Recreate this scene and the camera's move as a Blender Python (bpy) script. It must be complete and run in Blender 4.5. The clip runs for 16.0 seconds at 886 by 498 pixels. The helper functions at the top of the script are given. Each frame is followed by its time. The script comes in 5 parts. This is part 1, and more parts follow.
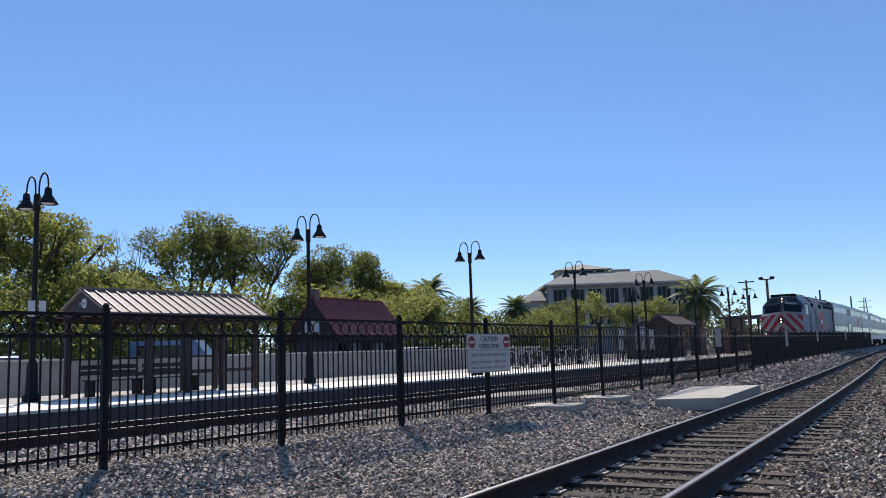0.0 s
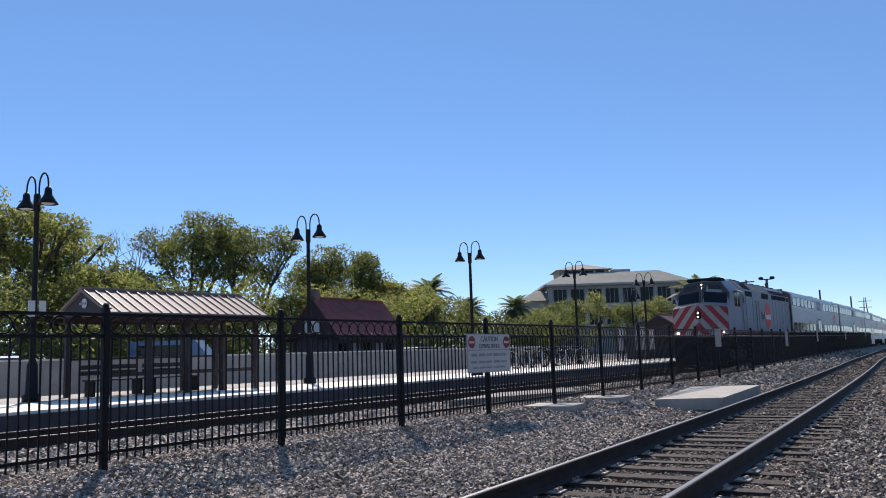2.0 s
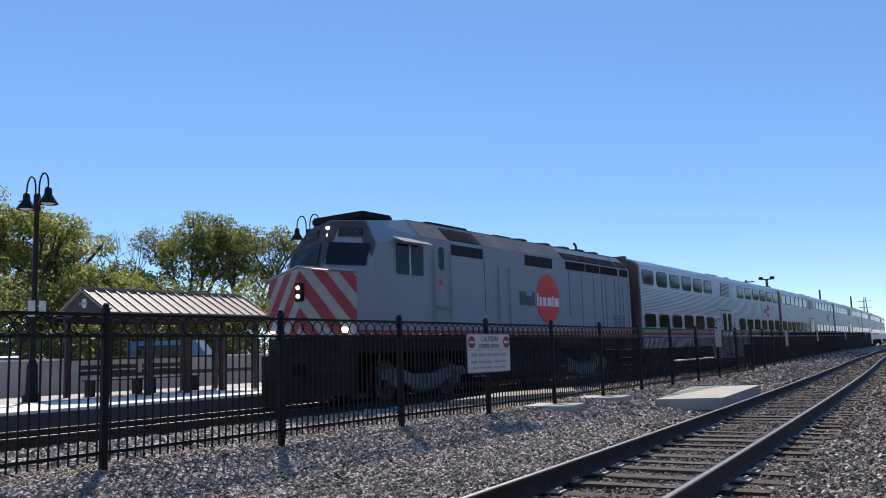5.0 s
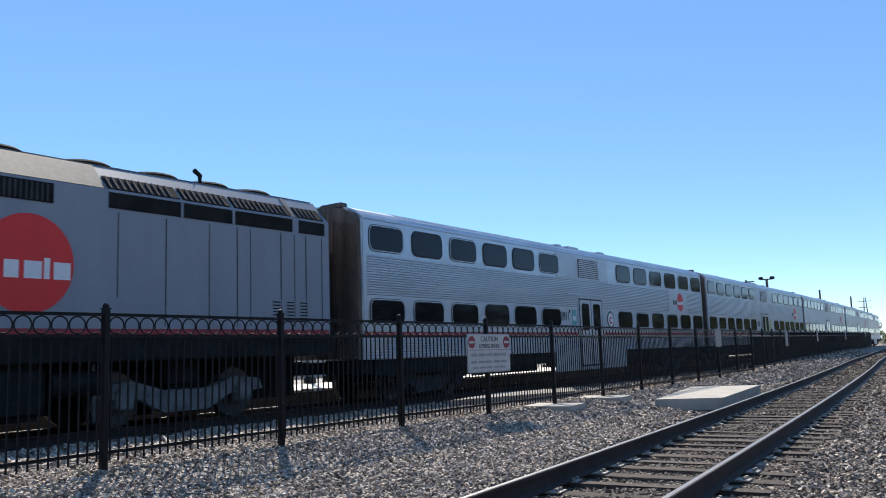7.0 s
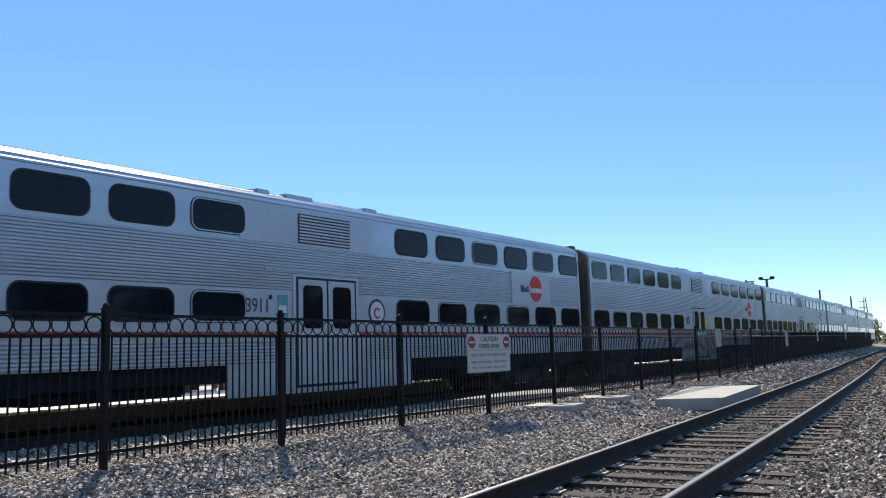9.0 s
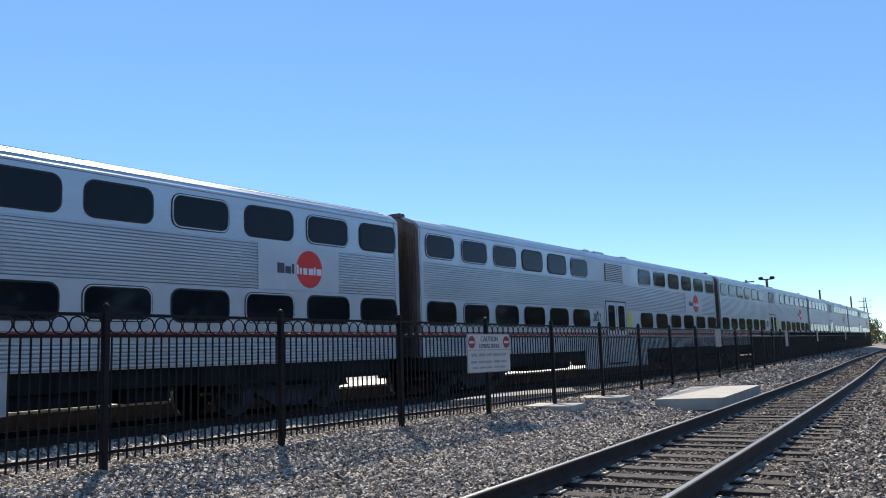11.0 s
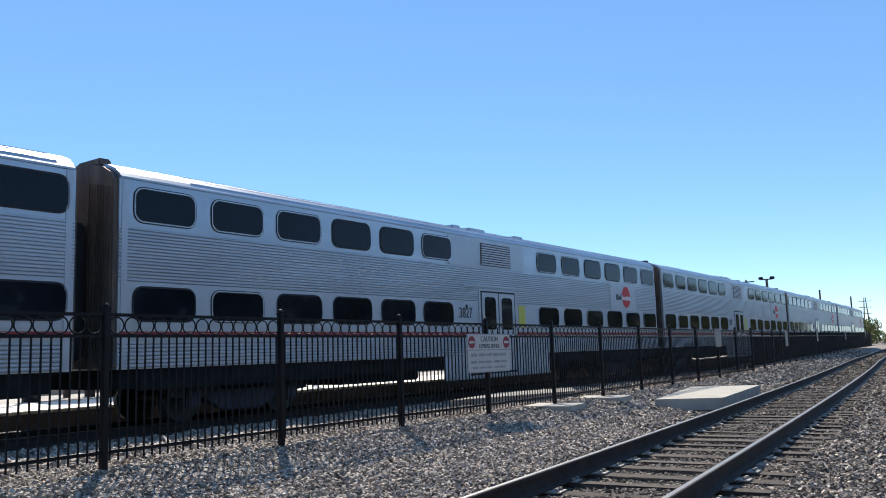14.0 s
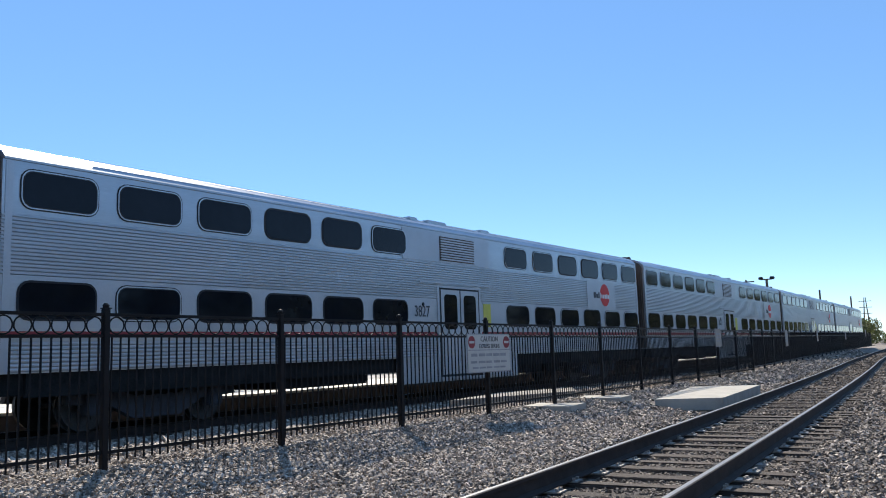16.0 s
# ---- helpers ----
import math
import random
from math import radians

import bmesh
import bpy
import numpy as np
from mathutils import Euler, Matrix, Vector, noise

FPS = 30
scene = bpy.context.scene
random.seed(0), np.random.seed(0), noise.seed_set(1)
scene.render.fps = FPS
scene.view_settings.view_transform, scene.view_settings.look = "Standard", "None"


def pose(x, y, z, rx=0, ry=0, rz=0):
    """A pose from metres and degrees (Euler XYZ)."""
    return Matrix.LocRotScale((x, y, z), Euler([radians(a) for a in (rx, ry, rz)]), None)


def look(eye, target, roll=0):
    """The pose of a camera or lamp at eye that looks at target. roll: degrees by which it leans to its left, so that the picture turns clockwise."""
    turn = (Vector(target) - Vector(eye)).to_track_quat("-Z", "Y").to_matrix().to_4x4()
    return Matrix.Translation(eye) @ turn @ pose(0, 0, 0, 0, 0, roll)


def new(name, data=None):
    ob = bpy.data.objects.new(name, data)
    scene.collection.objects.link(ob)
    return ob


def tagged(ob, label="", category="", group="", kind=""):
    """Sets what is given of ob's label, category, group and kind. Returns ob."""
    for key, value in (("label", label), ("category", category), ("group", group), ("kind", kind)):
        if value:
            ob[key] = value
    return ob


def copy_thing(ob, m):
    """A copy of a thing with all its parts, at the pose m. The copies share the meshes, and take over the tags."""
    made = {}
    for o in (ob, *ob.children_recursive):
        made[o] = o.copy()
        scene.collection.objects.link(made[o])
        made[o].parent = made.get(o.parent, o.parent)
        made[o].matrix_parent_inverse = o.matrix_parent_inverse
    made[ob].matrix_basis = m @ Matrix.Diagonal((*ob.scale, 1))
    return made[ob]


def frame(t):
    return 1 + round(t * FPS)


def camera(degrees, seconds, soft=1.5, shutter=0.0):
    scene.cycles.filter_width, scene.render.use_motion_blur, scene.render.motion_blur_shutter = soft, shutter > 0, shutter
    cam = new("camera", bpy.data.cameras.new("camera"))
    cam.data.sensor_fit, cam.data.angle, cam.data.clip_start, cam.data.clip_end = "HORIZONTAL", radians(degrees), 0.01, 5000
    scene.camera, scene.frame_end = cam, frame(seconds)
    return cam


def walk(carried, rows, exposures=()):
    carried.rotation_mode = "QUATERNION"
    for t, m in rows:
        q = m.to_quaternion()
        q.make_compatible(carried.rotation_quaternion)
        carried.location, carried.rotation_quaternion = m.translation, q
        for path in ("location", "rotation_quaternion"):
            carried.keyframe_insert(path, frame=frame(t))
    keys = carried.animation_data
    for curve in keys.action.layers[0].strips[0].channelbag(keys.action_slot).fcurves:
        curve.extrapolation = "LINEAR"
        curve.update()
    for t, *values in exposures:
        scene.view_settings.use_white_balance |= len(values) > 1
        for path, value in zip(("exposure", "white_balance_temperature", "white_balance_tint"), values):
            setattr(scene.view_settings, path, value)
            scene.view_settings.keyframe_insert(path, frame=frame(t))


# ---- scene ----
# x across the tracks, y along them away from the camera, z up from the rail tops
cam = camera(56.79, 16.0, soft=1.0, shutter=0.12)
EYE = (0.0, 0.0, 1.178)
YAW, PITCH, ROLL = radians(35.917), radians(7.2175), -1.9155
AIM = Vector((-math.sin(YAW) * math.cos(PITCH), math.cos(YAW) * math.cos(PITCH), math.sin(PITCH)))
VIEW = look(EYE, Vector(EYE) + AIM * 10, ROLL)
walk(cam, [(0.0, VIEW), (16.0, VIEW)],
     exposures=[(0.0, 0.25, 6300, 13), (2.0, 0.25, 6300, 13), (4.2, 0.27, 6300, 13), (6.3, 0.60, 6350, 9), (9.0, 0.65, 6400, 7), (12.0, 0.63, 6400, 7), (16.0, 0.63, 6400, 7)])

# ---- light ----
SUN = Vector((-0.80, 0.69, 1.0)).normalized()
world = bpy.data.worlds.new("sky")
scene.world = world
world.use_nodes = True
wn = world.node_tree.nodes
sky = wn.new("ShaderNodeTexSky")
sky.sky_type, sky.sun_disc = "NISHITA", False
sky.sun_elevation = math.asin(SUN.z)
sky.sun_rotation = math.atan2(SUN.x, SUN.y)
sky.altitude, sky.air_density, sky.dust_density, sky.ozone_density = 1500, 0.8, 0.0, 1.6
tone = wn.new("ShaderNodeHueSaturation")
tone.inputs["Hue"].default_value = 0.503
tone.inputs["Saturation"].default_value = 1.17
world.node_tree.links.new(sky.outputs[0], tone.inputs["Color"])
even = wn.new("ShaderNodeMix")
even.data_type = "RGBA"
even.inputs[0].default_value = 0.4
even.inputs[7].default_value = (1.55, 2.90, 5.2, 1.0)
world.node_tree.links.new(tone.outputs[0], even.inputs[6])
world.node_tree.links.new(even.outputs[2], wn["Background"].inputs[0])
wn["Background"].inputs[1].default_value = 0.125
sun_data = bpy.data.lights.new("sun", "SUN")
sun_data.energy, sun_data.angle, sun_data.color = 4.9, radians(0.55), (1.0, 0.89, 0.76)
sun = new("sun", sun_data)
sun.matrix_world = look((0, 0, 60), Vector((0, 0, 60)) - SUN)


# ---- materials ----
def mat(name, base, rough=0.6, metal=0.0, var=0.25, scale=4.0, fine=60.0, bump=0.15, spread=0.0, spec=0.5,
        emit=0.0, dark=None, stretch=None, island=False):
    """Noise at two scales over a base colour; spread varies it from object to object or piece to piece."""
    m = bpy.data.materials.new(name)
    m.use_nodes = True
    t = m.node_tree
    b = t.nodes["Principled BSDF"]
    b.inputs["Roughness"].default_value, b.inputs["Metallic"].default_value = rough, metal
    b.inputs["Specular IOR Level"].default_value = spec
    co = t.nodes.new("ShaderNodeTexCoord")
    source = co.outputs["Object"]
    if stretch:
        mp = t.nodes.new("ShaderNodeMapping")
        mp.inputs["Scale"].default_value = stretch
        t.links.new(source, mp.inputs[0])
        source = mp.outputs[0]
    n1, n2 = t.nodes.new("ShaderNodeTexNoise"), t.nodes.new("ShaderNodeTexNoise")
    for n, sc, det in ((n1, scale, 4), (n2, fine, 3)):
        n.inputs["Scale"].default_value, n.inputs["Detail"].default_value = sc, det
        t.links.new(source, n.inputs["Vector"])
    add = t.nodes.new("ShaderNodeMath")
    add.operation = "MULTIPLY_ADD"
    t.links.new(n2.outputs[0], add.inputs[0])
    add.inputs[1].default_value = 0.5
    t.links.new(n1.outputs[0], add.inputs[2])
    ramp = t.nodes.new("ShaderNodeValToRGB")
    lo = dark or [c * (1 - var) for c in base]
    ramp.color_ramp.elements[0].position, ramp.color_ramp.elements[1].position = 0.5, 1.0
    ramp.color_ramp.elements[0].color = (*lo, 1)
    ramp.color_ramp.elements[1].color = (*[min(1, c * (1 + var)) for c in base], 1)
    t.links.new(add.outputs[0], ramp.inputs[0])
    colour = ramp.outputs[0]
    if spread:
        hsv = t.nodes.new("ShaderNodeHueSaturation")
        mr = t.nodes.new("ShaderNodeMapRange")
        mr.inputs[3].default_value, mr.inputs[4].default_value = 1 - spread, 1 + spread
        info = t.nodes.new("ShaderNodeNewGeometry" if island else "ShaderNodeObjectInfo")
        t.links.new(info.outputs["Random Per Island" if island else "Random"], mr.inputs[0])
        t.links.new(mr.outputs[0], hsv.inputs["Value"])
        t.links.new(colour, hsv.inputs["Color"])
        colour = hsv.outputs[0]
    t.links.new(colour, b.inputs["Base Color"])
    if bump:
        bp = t.nodes.new("ShaderNodeBump")
        bp.inputs["Strength"].default_value, bp.inputs["Distance"].default_value = bump, 0.02
        t.links.new(add.outputs[0], bp.inputs["Height"])
        t.links.new(bp.outputs[0], b.inputs["Normal"])
    if emit:
        b.inputs["Emission Color"].default_value, b.inputs["Emission Strength"].default_value = (*base, 1), emit
    return m


GRAVEL = mat("gravel", (0.265, 0.222, 0.182), 0.95, var=0.5, scale=9, fine=55, bump=0.9, dark=(0.05, 0.045, 0.04))
STONE = mat("stone", (0.335, 0.284, 0.235), 0.9, var=0.35, scale=20, fine=90, bump=0.3, spread=0.72, island=True)
DARK_STONE = mat("track_stone", (0.145, 0.118, 0.095), 0.9, var=0.35, scale=20, fine=90, bump=0.3, spread=0.65, island=True)
WOOD_TIE = mat("tie_wood", (0.058, 0.044, 0.035), 0.9, var=0.45, scale=5, fine=40, bump=0.6, spread=0.35, stretch=(0.6, 6, 6))
RAIL = mat("rail_steel", (0.036, 0.025, 0.021), 0.9, metal=0.0, var=0.35, scale=6, fine=70, bump=0.2)
RAIL_TOP = mat("rail_polish", (0.20, 0.20, 0.20), 0.5, metal=0.7, var=0.12, scale=4, fine=60, bump=0.0)
PLATE = mat("plate_steel", (0.36, 0.32, 0.28), 0.6, metal=0.3, var=0.35, scale=15, fine=80)
CONCRETE = mat("concrete", (0.37, 0.345, 0.30), 0.85, var=0.16, scale=2.5, fine=60, bump=0.2)
PALE_CONC = mat("pale_concrete", (0.74, 0.69, 0.60), 0.85, var=0.08, scale=1.5, fine=50, bump=0.15)
WALL_CONC = mat("wall_concrete", (0.36, 0.335, 0.30), 0.9, var=0.2, scale=1.2, fine=40, bump=0.2)
PAD_CONC = mat("pad_concrete", (0.24, 0.225, 0.20), 0.9, var=0.22, scale=2.0, fine=50, bump=0.2)
ASPHALT = mat("asphalt", (0.07, 0.07, 0.07), 0.9, var=0.3, scale=2, fine=80, bump=0.3)
BLACK = mat("black_paint", (0.008, 0.008, 0.0095), 0.55, spec=0.25, var=0.3, scale=8, fine=60, bump=0.05)
MAROON = mat("maroon_steel", (0.032, 0.017, 0.016), 0.55, var=0.25, scale=5, fine=50, bump=0.05)
SEAM = mat("pale_roof", (0.27, 0.205, 0.17), 0.7, metal=0.0, var=0.1, scale=2, fine=40, bump=0.05)
RED_ROOF = mat("red_roof", (0.20, 0.045, 0.036), 0.6, var=0.25, scale=2, fine=40, bump=0.08)
BROWN_ROOF = mat("brown_roof", (0.16, 0.10, 0.085), 0.7, var=0.2, scale=3, fine=40)
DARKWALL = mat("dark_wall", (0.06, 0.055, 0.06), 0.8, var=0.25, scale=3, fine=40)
SIGN = mat("sign_white", (0.54, 0.54, 0.515), 0.5, var=0.06, scale=6, fine=50, bump=0.02)
SIGN_INK = mat("sign_ink", (0.10, 0.10, 0.105), 0.6, var=0.2, bump=0.0)
SIGN_GREY = mat("sign_grey", (0.30, 0.31, 0.33), 0.6, var=0.2, bump=0.0)
SIGN_RED = mat("sign_red", (0.26, 0.025, 0.035), 0.5, var=0.12, bump=0.0)
STEEL = mat("stainless", (0.52, 0.53, 0.55), 0.32, metal=0.85, var=0.10, scale=1.3, fine=30, bump=0.03, stretch=(1, 0.25, 1.6))
STEEL_ROOF = mat("stainless_roof", (0.46, 0.48, 0.51), 0.36, metal=0.85, var=0.14, scale=1.0, fine=20, bump=0.03)
STEEL_FLAT = mat("stainless_flat", (0.52, 0.53, 0.55), 0.42, metal=0.7, var=0.08, scale=1.5, fine=30, bump=0.03)
GLASS = mat("tinted_window", (0.008, 0.010, 0.015), 0.06, var=0.3, scale=0.8, fine=6, bump=0.0, spec=0.22)
RUBBER = mat("rubber_seal", (0.02, 0.02, 0.022), 0.7, var=0.2, bump=0.0)
CHROME = mat("window_trim", (0.58, 0.60, 0.62), 0.35, metal=0.8, var=0.08, bump=0.0)
STRIPE = mat("red_stripe", (0.27, 0.022, 0.03), 0.5, var=0.15, bump=0.0)
LOGO_RED = mat("logo_red", (0.72, 0.035, 0.03), 0.5, var=0.08, scale=3, bump=0.0)
LOGO_DARK = mat("logo_dark", (0.06, 0.065, 0.075), 0.5, var=0.1, bump=0.0)
LOGO_WHITE = mat("logo_white", (0.75, 0.75, 0.74), 0.5, var=0.05, bump=0.0)
GRIME = mat("grimy_steel", (0.12, 0.088, 0.068), 0.7, var=0.5, scale=2, fine=20, bump=0.2, stretch=(2, 2, 0.4))
LOCO_GREY = mat("loco_grey", (0.25, 0.27, 0.30), 0.5, var=0.09, scale=0.9, fine=20, bump=0.03, stretch=(1, 1.6, 0.5))
LOCO_ROOF = mat("loco_roof", (0.165, 0.145, 0.12), 0.6, var=0.35, scale=0.9, fine=12, bump=0.05)
LOCO_WHITE = mat("loco_white", (0.26, 0.25, 0.24), 0.5, var=0.14, scale=3, fine=30, bump=0.0)
LOCO_RED = mat("loco_red", (0.22, 0.014, 0.02), 0.5, var=0.14, scale=3, fine=30, bump=0.0)
UNDER = mat("underframe", (0.017, 0.0165, 0.016), 0.9, spec=0.2, var=0.5, scale=3, fine=30, bump=0.2)
TRUCK = mat("truck_steel", (0.14, 0.137, 0.133), 0.65, var=0.5, scale=4, fine=30, bump=0.25)
WHEEL = mat("wheel_steel", (0.09, 0.08, 0.075), 0.5, metal=0.6, var=0.4, scale=5, fine=40)
LAMP_ON = mat("headlight", (1.0, 0.86, 0.62), 0.3, var=0.0, bump=0.0, emit=2.2)
BARK = mat("bark", (0.09, 0.07, 0.055), 0.95, var=0.4, scale=4, fine=30, bump=0.6)
DEADWOOD = mat("dead_wood", (0.28, 0.25, 0.23), 0.9, var=0.3, scale=4, fine=30, bump=0.3)
BLDG = mat("office_wall", (0.38, 0.34, 0.295), 0.85, var=0.1, scale=0.6, fine=10, bump=0.05)
BLDG_ROOF = mat("office_roof", (0.27, 0.26, 0.215), 0.8, var=0.14, scale=0.5, fine=8, bump=0.1)
BLDG_GLASS = mat("office_glass", (0.012, 0.022, 0.022), 0.15, spec=0.12, var=0.3, scale=0.4, fine=3, bump=0.0)
POLE_WOOD = mat("pole_wood", (0.10, 0.08, 0.065), 0.9, var=0.3, scale=3, fine=30, bump=0.3)
CARPAINT = mat("car_silver", (0.5, 0.52, 0.54), 0.25, metal=0.6, var=0.05, bump=0.0)
CARBLUE = mat("van_blue", (0.16, 0.24, 0.36), 0.3, var=0.1, bump=0.0)
CARWHITE = mat("car_white", (0.75, 0.75, 0.74), 0.3, var=0.05, bump=0.0)
YELLOW = mat("yellow_panel", (0.66, 0.60, 0.10), 0.6, var=0.1, bump=0.0)
TEAL = mat("teal_panel", (0.12, 0.36, 0.36), 0.5, var=0.1, bump=0.0)


def leaf_mat(name, base, trans=0.35):
    m = mat(name, base, 0.6, var=0.45, scale=0.7, fine=8, bump=0.0, spread=0.45, island=True)
    t = m.node_tree
    b = t.nodes["Principled BSDF"]
    tr, mx = t.nodes.new("ShaderNodeBsdfTranslucent"), t.nodes.new("ShaderNodeMixShader")
    src = b.inputs["Base Color"].links[0].from_socket
    gain = t.nodes.new("ShaderNodeHueSaturation")
    gain.inputs["Value"].default_value, gain.inputs["Saturation"].default_value = 1.6, 1.1
    t.links.new(src, gain.inputs["Color"])
    t.links.new(gain.outputs[0], tr.inputs[0])
    mx.inputs[0].default_value = trans
    t.links.new(b.outputs[0], mx.inputs[1])
    t.links.new(tr.outputs[0], mx.inputs[2])
    t.links.new(mx.outputs[0], t.nodes["Material Output"].inputs[0])
    return m


LEAF_LIGHT = leaf_mat("leaf_light", (0.175, 0.185, 0.06), 0.58)
LEAF_MID = leaf_mat("leaf_mid", (0.125, 0.138, 0.045), 0.55)
LEAF_DARK = leaf_mat("leaf_dark", (0.07, 0.08, 0.028), 0.35)
PALM_LEAF = leaf_mat("palm_leaf", (0.13, 0.15, 0.07), 0.4)


# ---- building blocks ----
def part(name, bm, material, parent=None, label="", smooth=False):
    me = bpy.data.meshes.new(name)
    bmesh.ops.recalc_face_normals(bm, faces=bm.faces)
    bm.to_mesh(me)
    bm.free()
    me.materials.append(material)
    if smooth:
        me.shade_smooth()
    ob = new(name, me)
    if parent:
        ob.parent = parent
    return tagged(ob, label)


def thing(name, label, category, at=None, group="", kind=""):
    ob = new(name)
    ob.empty_display_size = 0.2
    if at is not None:
        ob.matrix_basis = at
    return tagged(ob, label, category, group, kind)


def raw(name, verts, faces, material, parent=None, label="", smooth=False):
    me = bpy.data.meshes.new(name)
    me.from_pydata([tuple(v) for v in verts], [], [tuple(f) for f in faces])
    me.materials.append(material)
    if smooth:
        me.shade_smooth()
    ob = new(name, me)
    if parent:
        ob.parent = parent
    return tagged(ob, label)


def box(bm, x0, x1, y0, y1, z0, z1, bevel=0.0):
    r = bmesh.ops.create_cube(bm, size=1.0, matrix=Matrix.Translation(((x0 + x1) / 2, (y0 + y1) / 2, (z0 + z1) / 2))
                              @ Matrix.Diagonal((x1 - x0, y1 - y0, z1 - z0, 1)))
    if bevel:
        vs = set(r["verts"])
        es = [e for e in bm.edges if e.verts[0] in vs and e.verts[1] in vs]
        bmesh.ops.bevel(bm, geom=es, offset=bevel, segments=2, affect="EDGES")
    return bm


def boxed(*a, **k):
    return box(bmesh.new(), *a, **k)


def rod(bm, a, b, r0, r1=None, n=8):
    a, b = Vector(a), Vector(b)
    d = b - a
    if d.length < 1e-6:
        return bm
    m = Matrix.Translation((a + b) / 2) @ d.to_track_quat("Z", "Y").to_matrix().to_4x4()
    bmesh.ops.create_cone(bm, cap_ends=True, segments=n, radius1=r0, radius2=r0 if r1 is None else r1, depth=d.length, matrix=m)
    return bm


def tube(bm, pts, r, n=6):
    """A round bar bent through the points."""
    pts = [Vector(p) for p in pts]
    rings = []
    for i, p in enumerate(pts):
        d = (pts[min(i + 1, len(pts) - 1)] - pts[max(i - 1, 0)]).normalized()
        q = d.to_track_quat("Z", "Y").to_matrix()
        rings.append([bm.verts.new(p + q @ Vector((r * math.cos(2 * math.pi * k / n), r * math.sin(2 * math.pi * k / n), 0))) for k in range(n)])
    for a, b in zip(rings, rings[1:]):
        s = min(range(n), key=lambda o: (a[0].co - b[o].co).length)
        for k in range(n):
            bm.faces.new((a[k], a[(k + 1) % n], b[(k + 1 + s) % n], b[(k + s) % n]))
    bm.faces.new(rings[0][::-1])
    bm.faces.new(rings[-1])
    return bm


def prism(bm, pts, y0, y1):
    """An (x, z) outline pushed along y."""
    f = [bm.verts.new((x, y0, z)) for x, z in pts]
    g = [bm.verts.new((x, y1, z)) for x, z in pts]
    bm.faces.new(f)
    bm.faces.new(g[::-1])
    n = len(pts)
    for i in range(n):
        bm.faces.new((f[i], g[i], g[(i + 1) % n], f[(i + 1) % n]))
    return bm


def plate(bm, pts, d):
    """A flat outline of 3D points given the thickness vector d."""
    d = Vector(d)
    f = [bm.verts.new(Vector(q)) for q in pts]
    g = [bm.verts.new(Vector(q) + d) for q in pts]
    bm.faces.new(f)
    bm.faces.new(g[::-1])
    n = len(pts)
    for i in range(n):
        bm.faces.new((f[i], g[i], g[(i + 1) % n], f[(i + 1) % n]))
    return bm


def rounded(w, h, r, n=4):
    """A rounded rectangle's outline in (u, v), centred."""
    out = []
    for cx, cy, a0 in ((w / 2 - r, h / 2 - r, 0), (-w / 2 + r, h / 2 - r, 90), (-w / 2 + r, -h / 2 + r, 180), (w / 2 - r, -h / 2 + r, 270)):
        for i in range(n + 1):
            a = radians(a0 + 90 * i / n)
            out.append((cx + r * math.cos(a), cy + r * math.sin(a)))
    return out


def lathe(bm, prof, n=16, at=(0, 0, 0)):
    rings = []
    for r, z in prof:
        rings.append([bm.verts.new((at[0] + r * math.cos(2 * math.pi * i / n), at[1] + r * math.sin(2 * math.pi * i / n), at[2] + z)) for i in range(n)])
    for a, b in zip(rings, rings[1:]):
        for i in range(n):
            bm.faces.new((a[i], a[(i + 1) % n], b[(i + 1) % n], b[i]))
    return bm


def torus(bm, c, R, r, axis="x", n=18, k=6, a0=0, a1=360):
    full = a1 - a0 >= 360
    rings = []
    for i in range(n if full else n + 1):
        a = radians(a0 + (a1 - a0) * i / n)
        ring = []
        for j in range(k):
            b = 2 * math.pi * j / k
            u, v, w = (R + r * math.cos(b)) * math.cos(a), (R + r * math.cos(b)) * math.sin(a), r * math.sin(b)
            p = (w, u, v) if axis == "x" else (u, w, v) if axis == "y" else (u, v, w)
            ring.append(bm.verts.new((c[0] + p[0], c[1] + p[1], c[2] + p[2])))
        rings.append(ring)
    m = len(rings)
    for i in range(m if full else m - 1):
        a, b = rings[i], rings[(i + 1) % m]
        for j in range(k):
            bm.faces.new((a[j], b[j], b[(j + 1) % k], a[(j + 1) % k]))
    return bm


def words(name, text, size, m, material, parent, label="", squeeze=1.0):
    """Raised lettering as a mesh; m takes the text's plane to its place."""
    cu = bpy.data.curves.new(name, "FONT")
    cu.body, cu.size, cu.extrude, cu.align_x, cu.align_y = text, size, 0.003, "CENTER", "CENTER"
    tmp = new(name, cu)
    me = bpy.data.meshes.new_from_object(tmp.evaluated_get(bpy.context.evaluated_depsgraph_get()))
    bpy.data.objects.remove(tmp)
    me.transform(m @ Matrix.Diagonal((squeeze, 1, 1, 1)))
    me.materials.clear()
    me.materials.append(material)
    ob = new(name, me)
    ob.parent = parent
    return tagged(ob, label)


# text plane facing +x, reading along +y
FACE_X = Matrix(((0, 0, 1, 0), (1, 0, 0, 0), (0, 1, 0, 0), (0, 0, 0, 1)))

# ---- ground ----
TRACK_X = -14.76      # centre of the far track beside the camera
PLATFORM_OFF = 1.73   # platform edge behind the far track's centre


def ease(y, knots):
    """Sideways run of a line whose slope goes through the knots (y, slope), from the first knot on."""
    out = 0.0
    for (ya, ma), (yb, mb) in zip(knots, knots[1:]):
        if y <= ya:
            break
        e = min(y, yb)
        me = ma + (mb - ma) * (e - ya) / (yb - ya)
        out += (ma + me) / 2 * (e - ya)
    return out


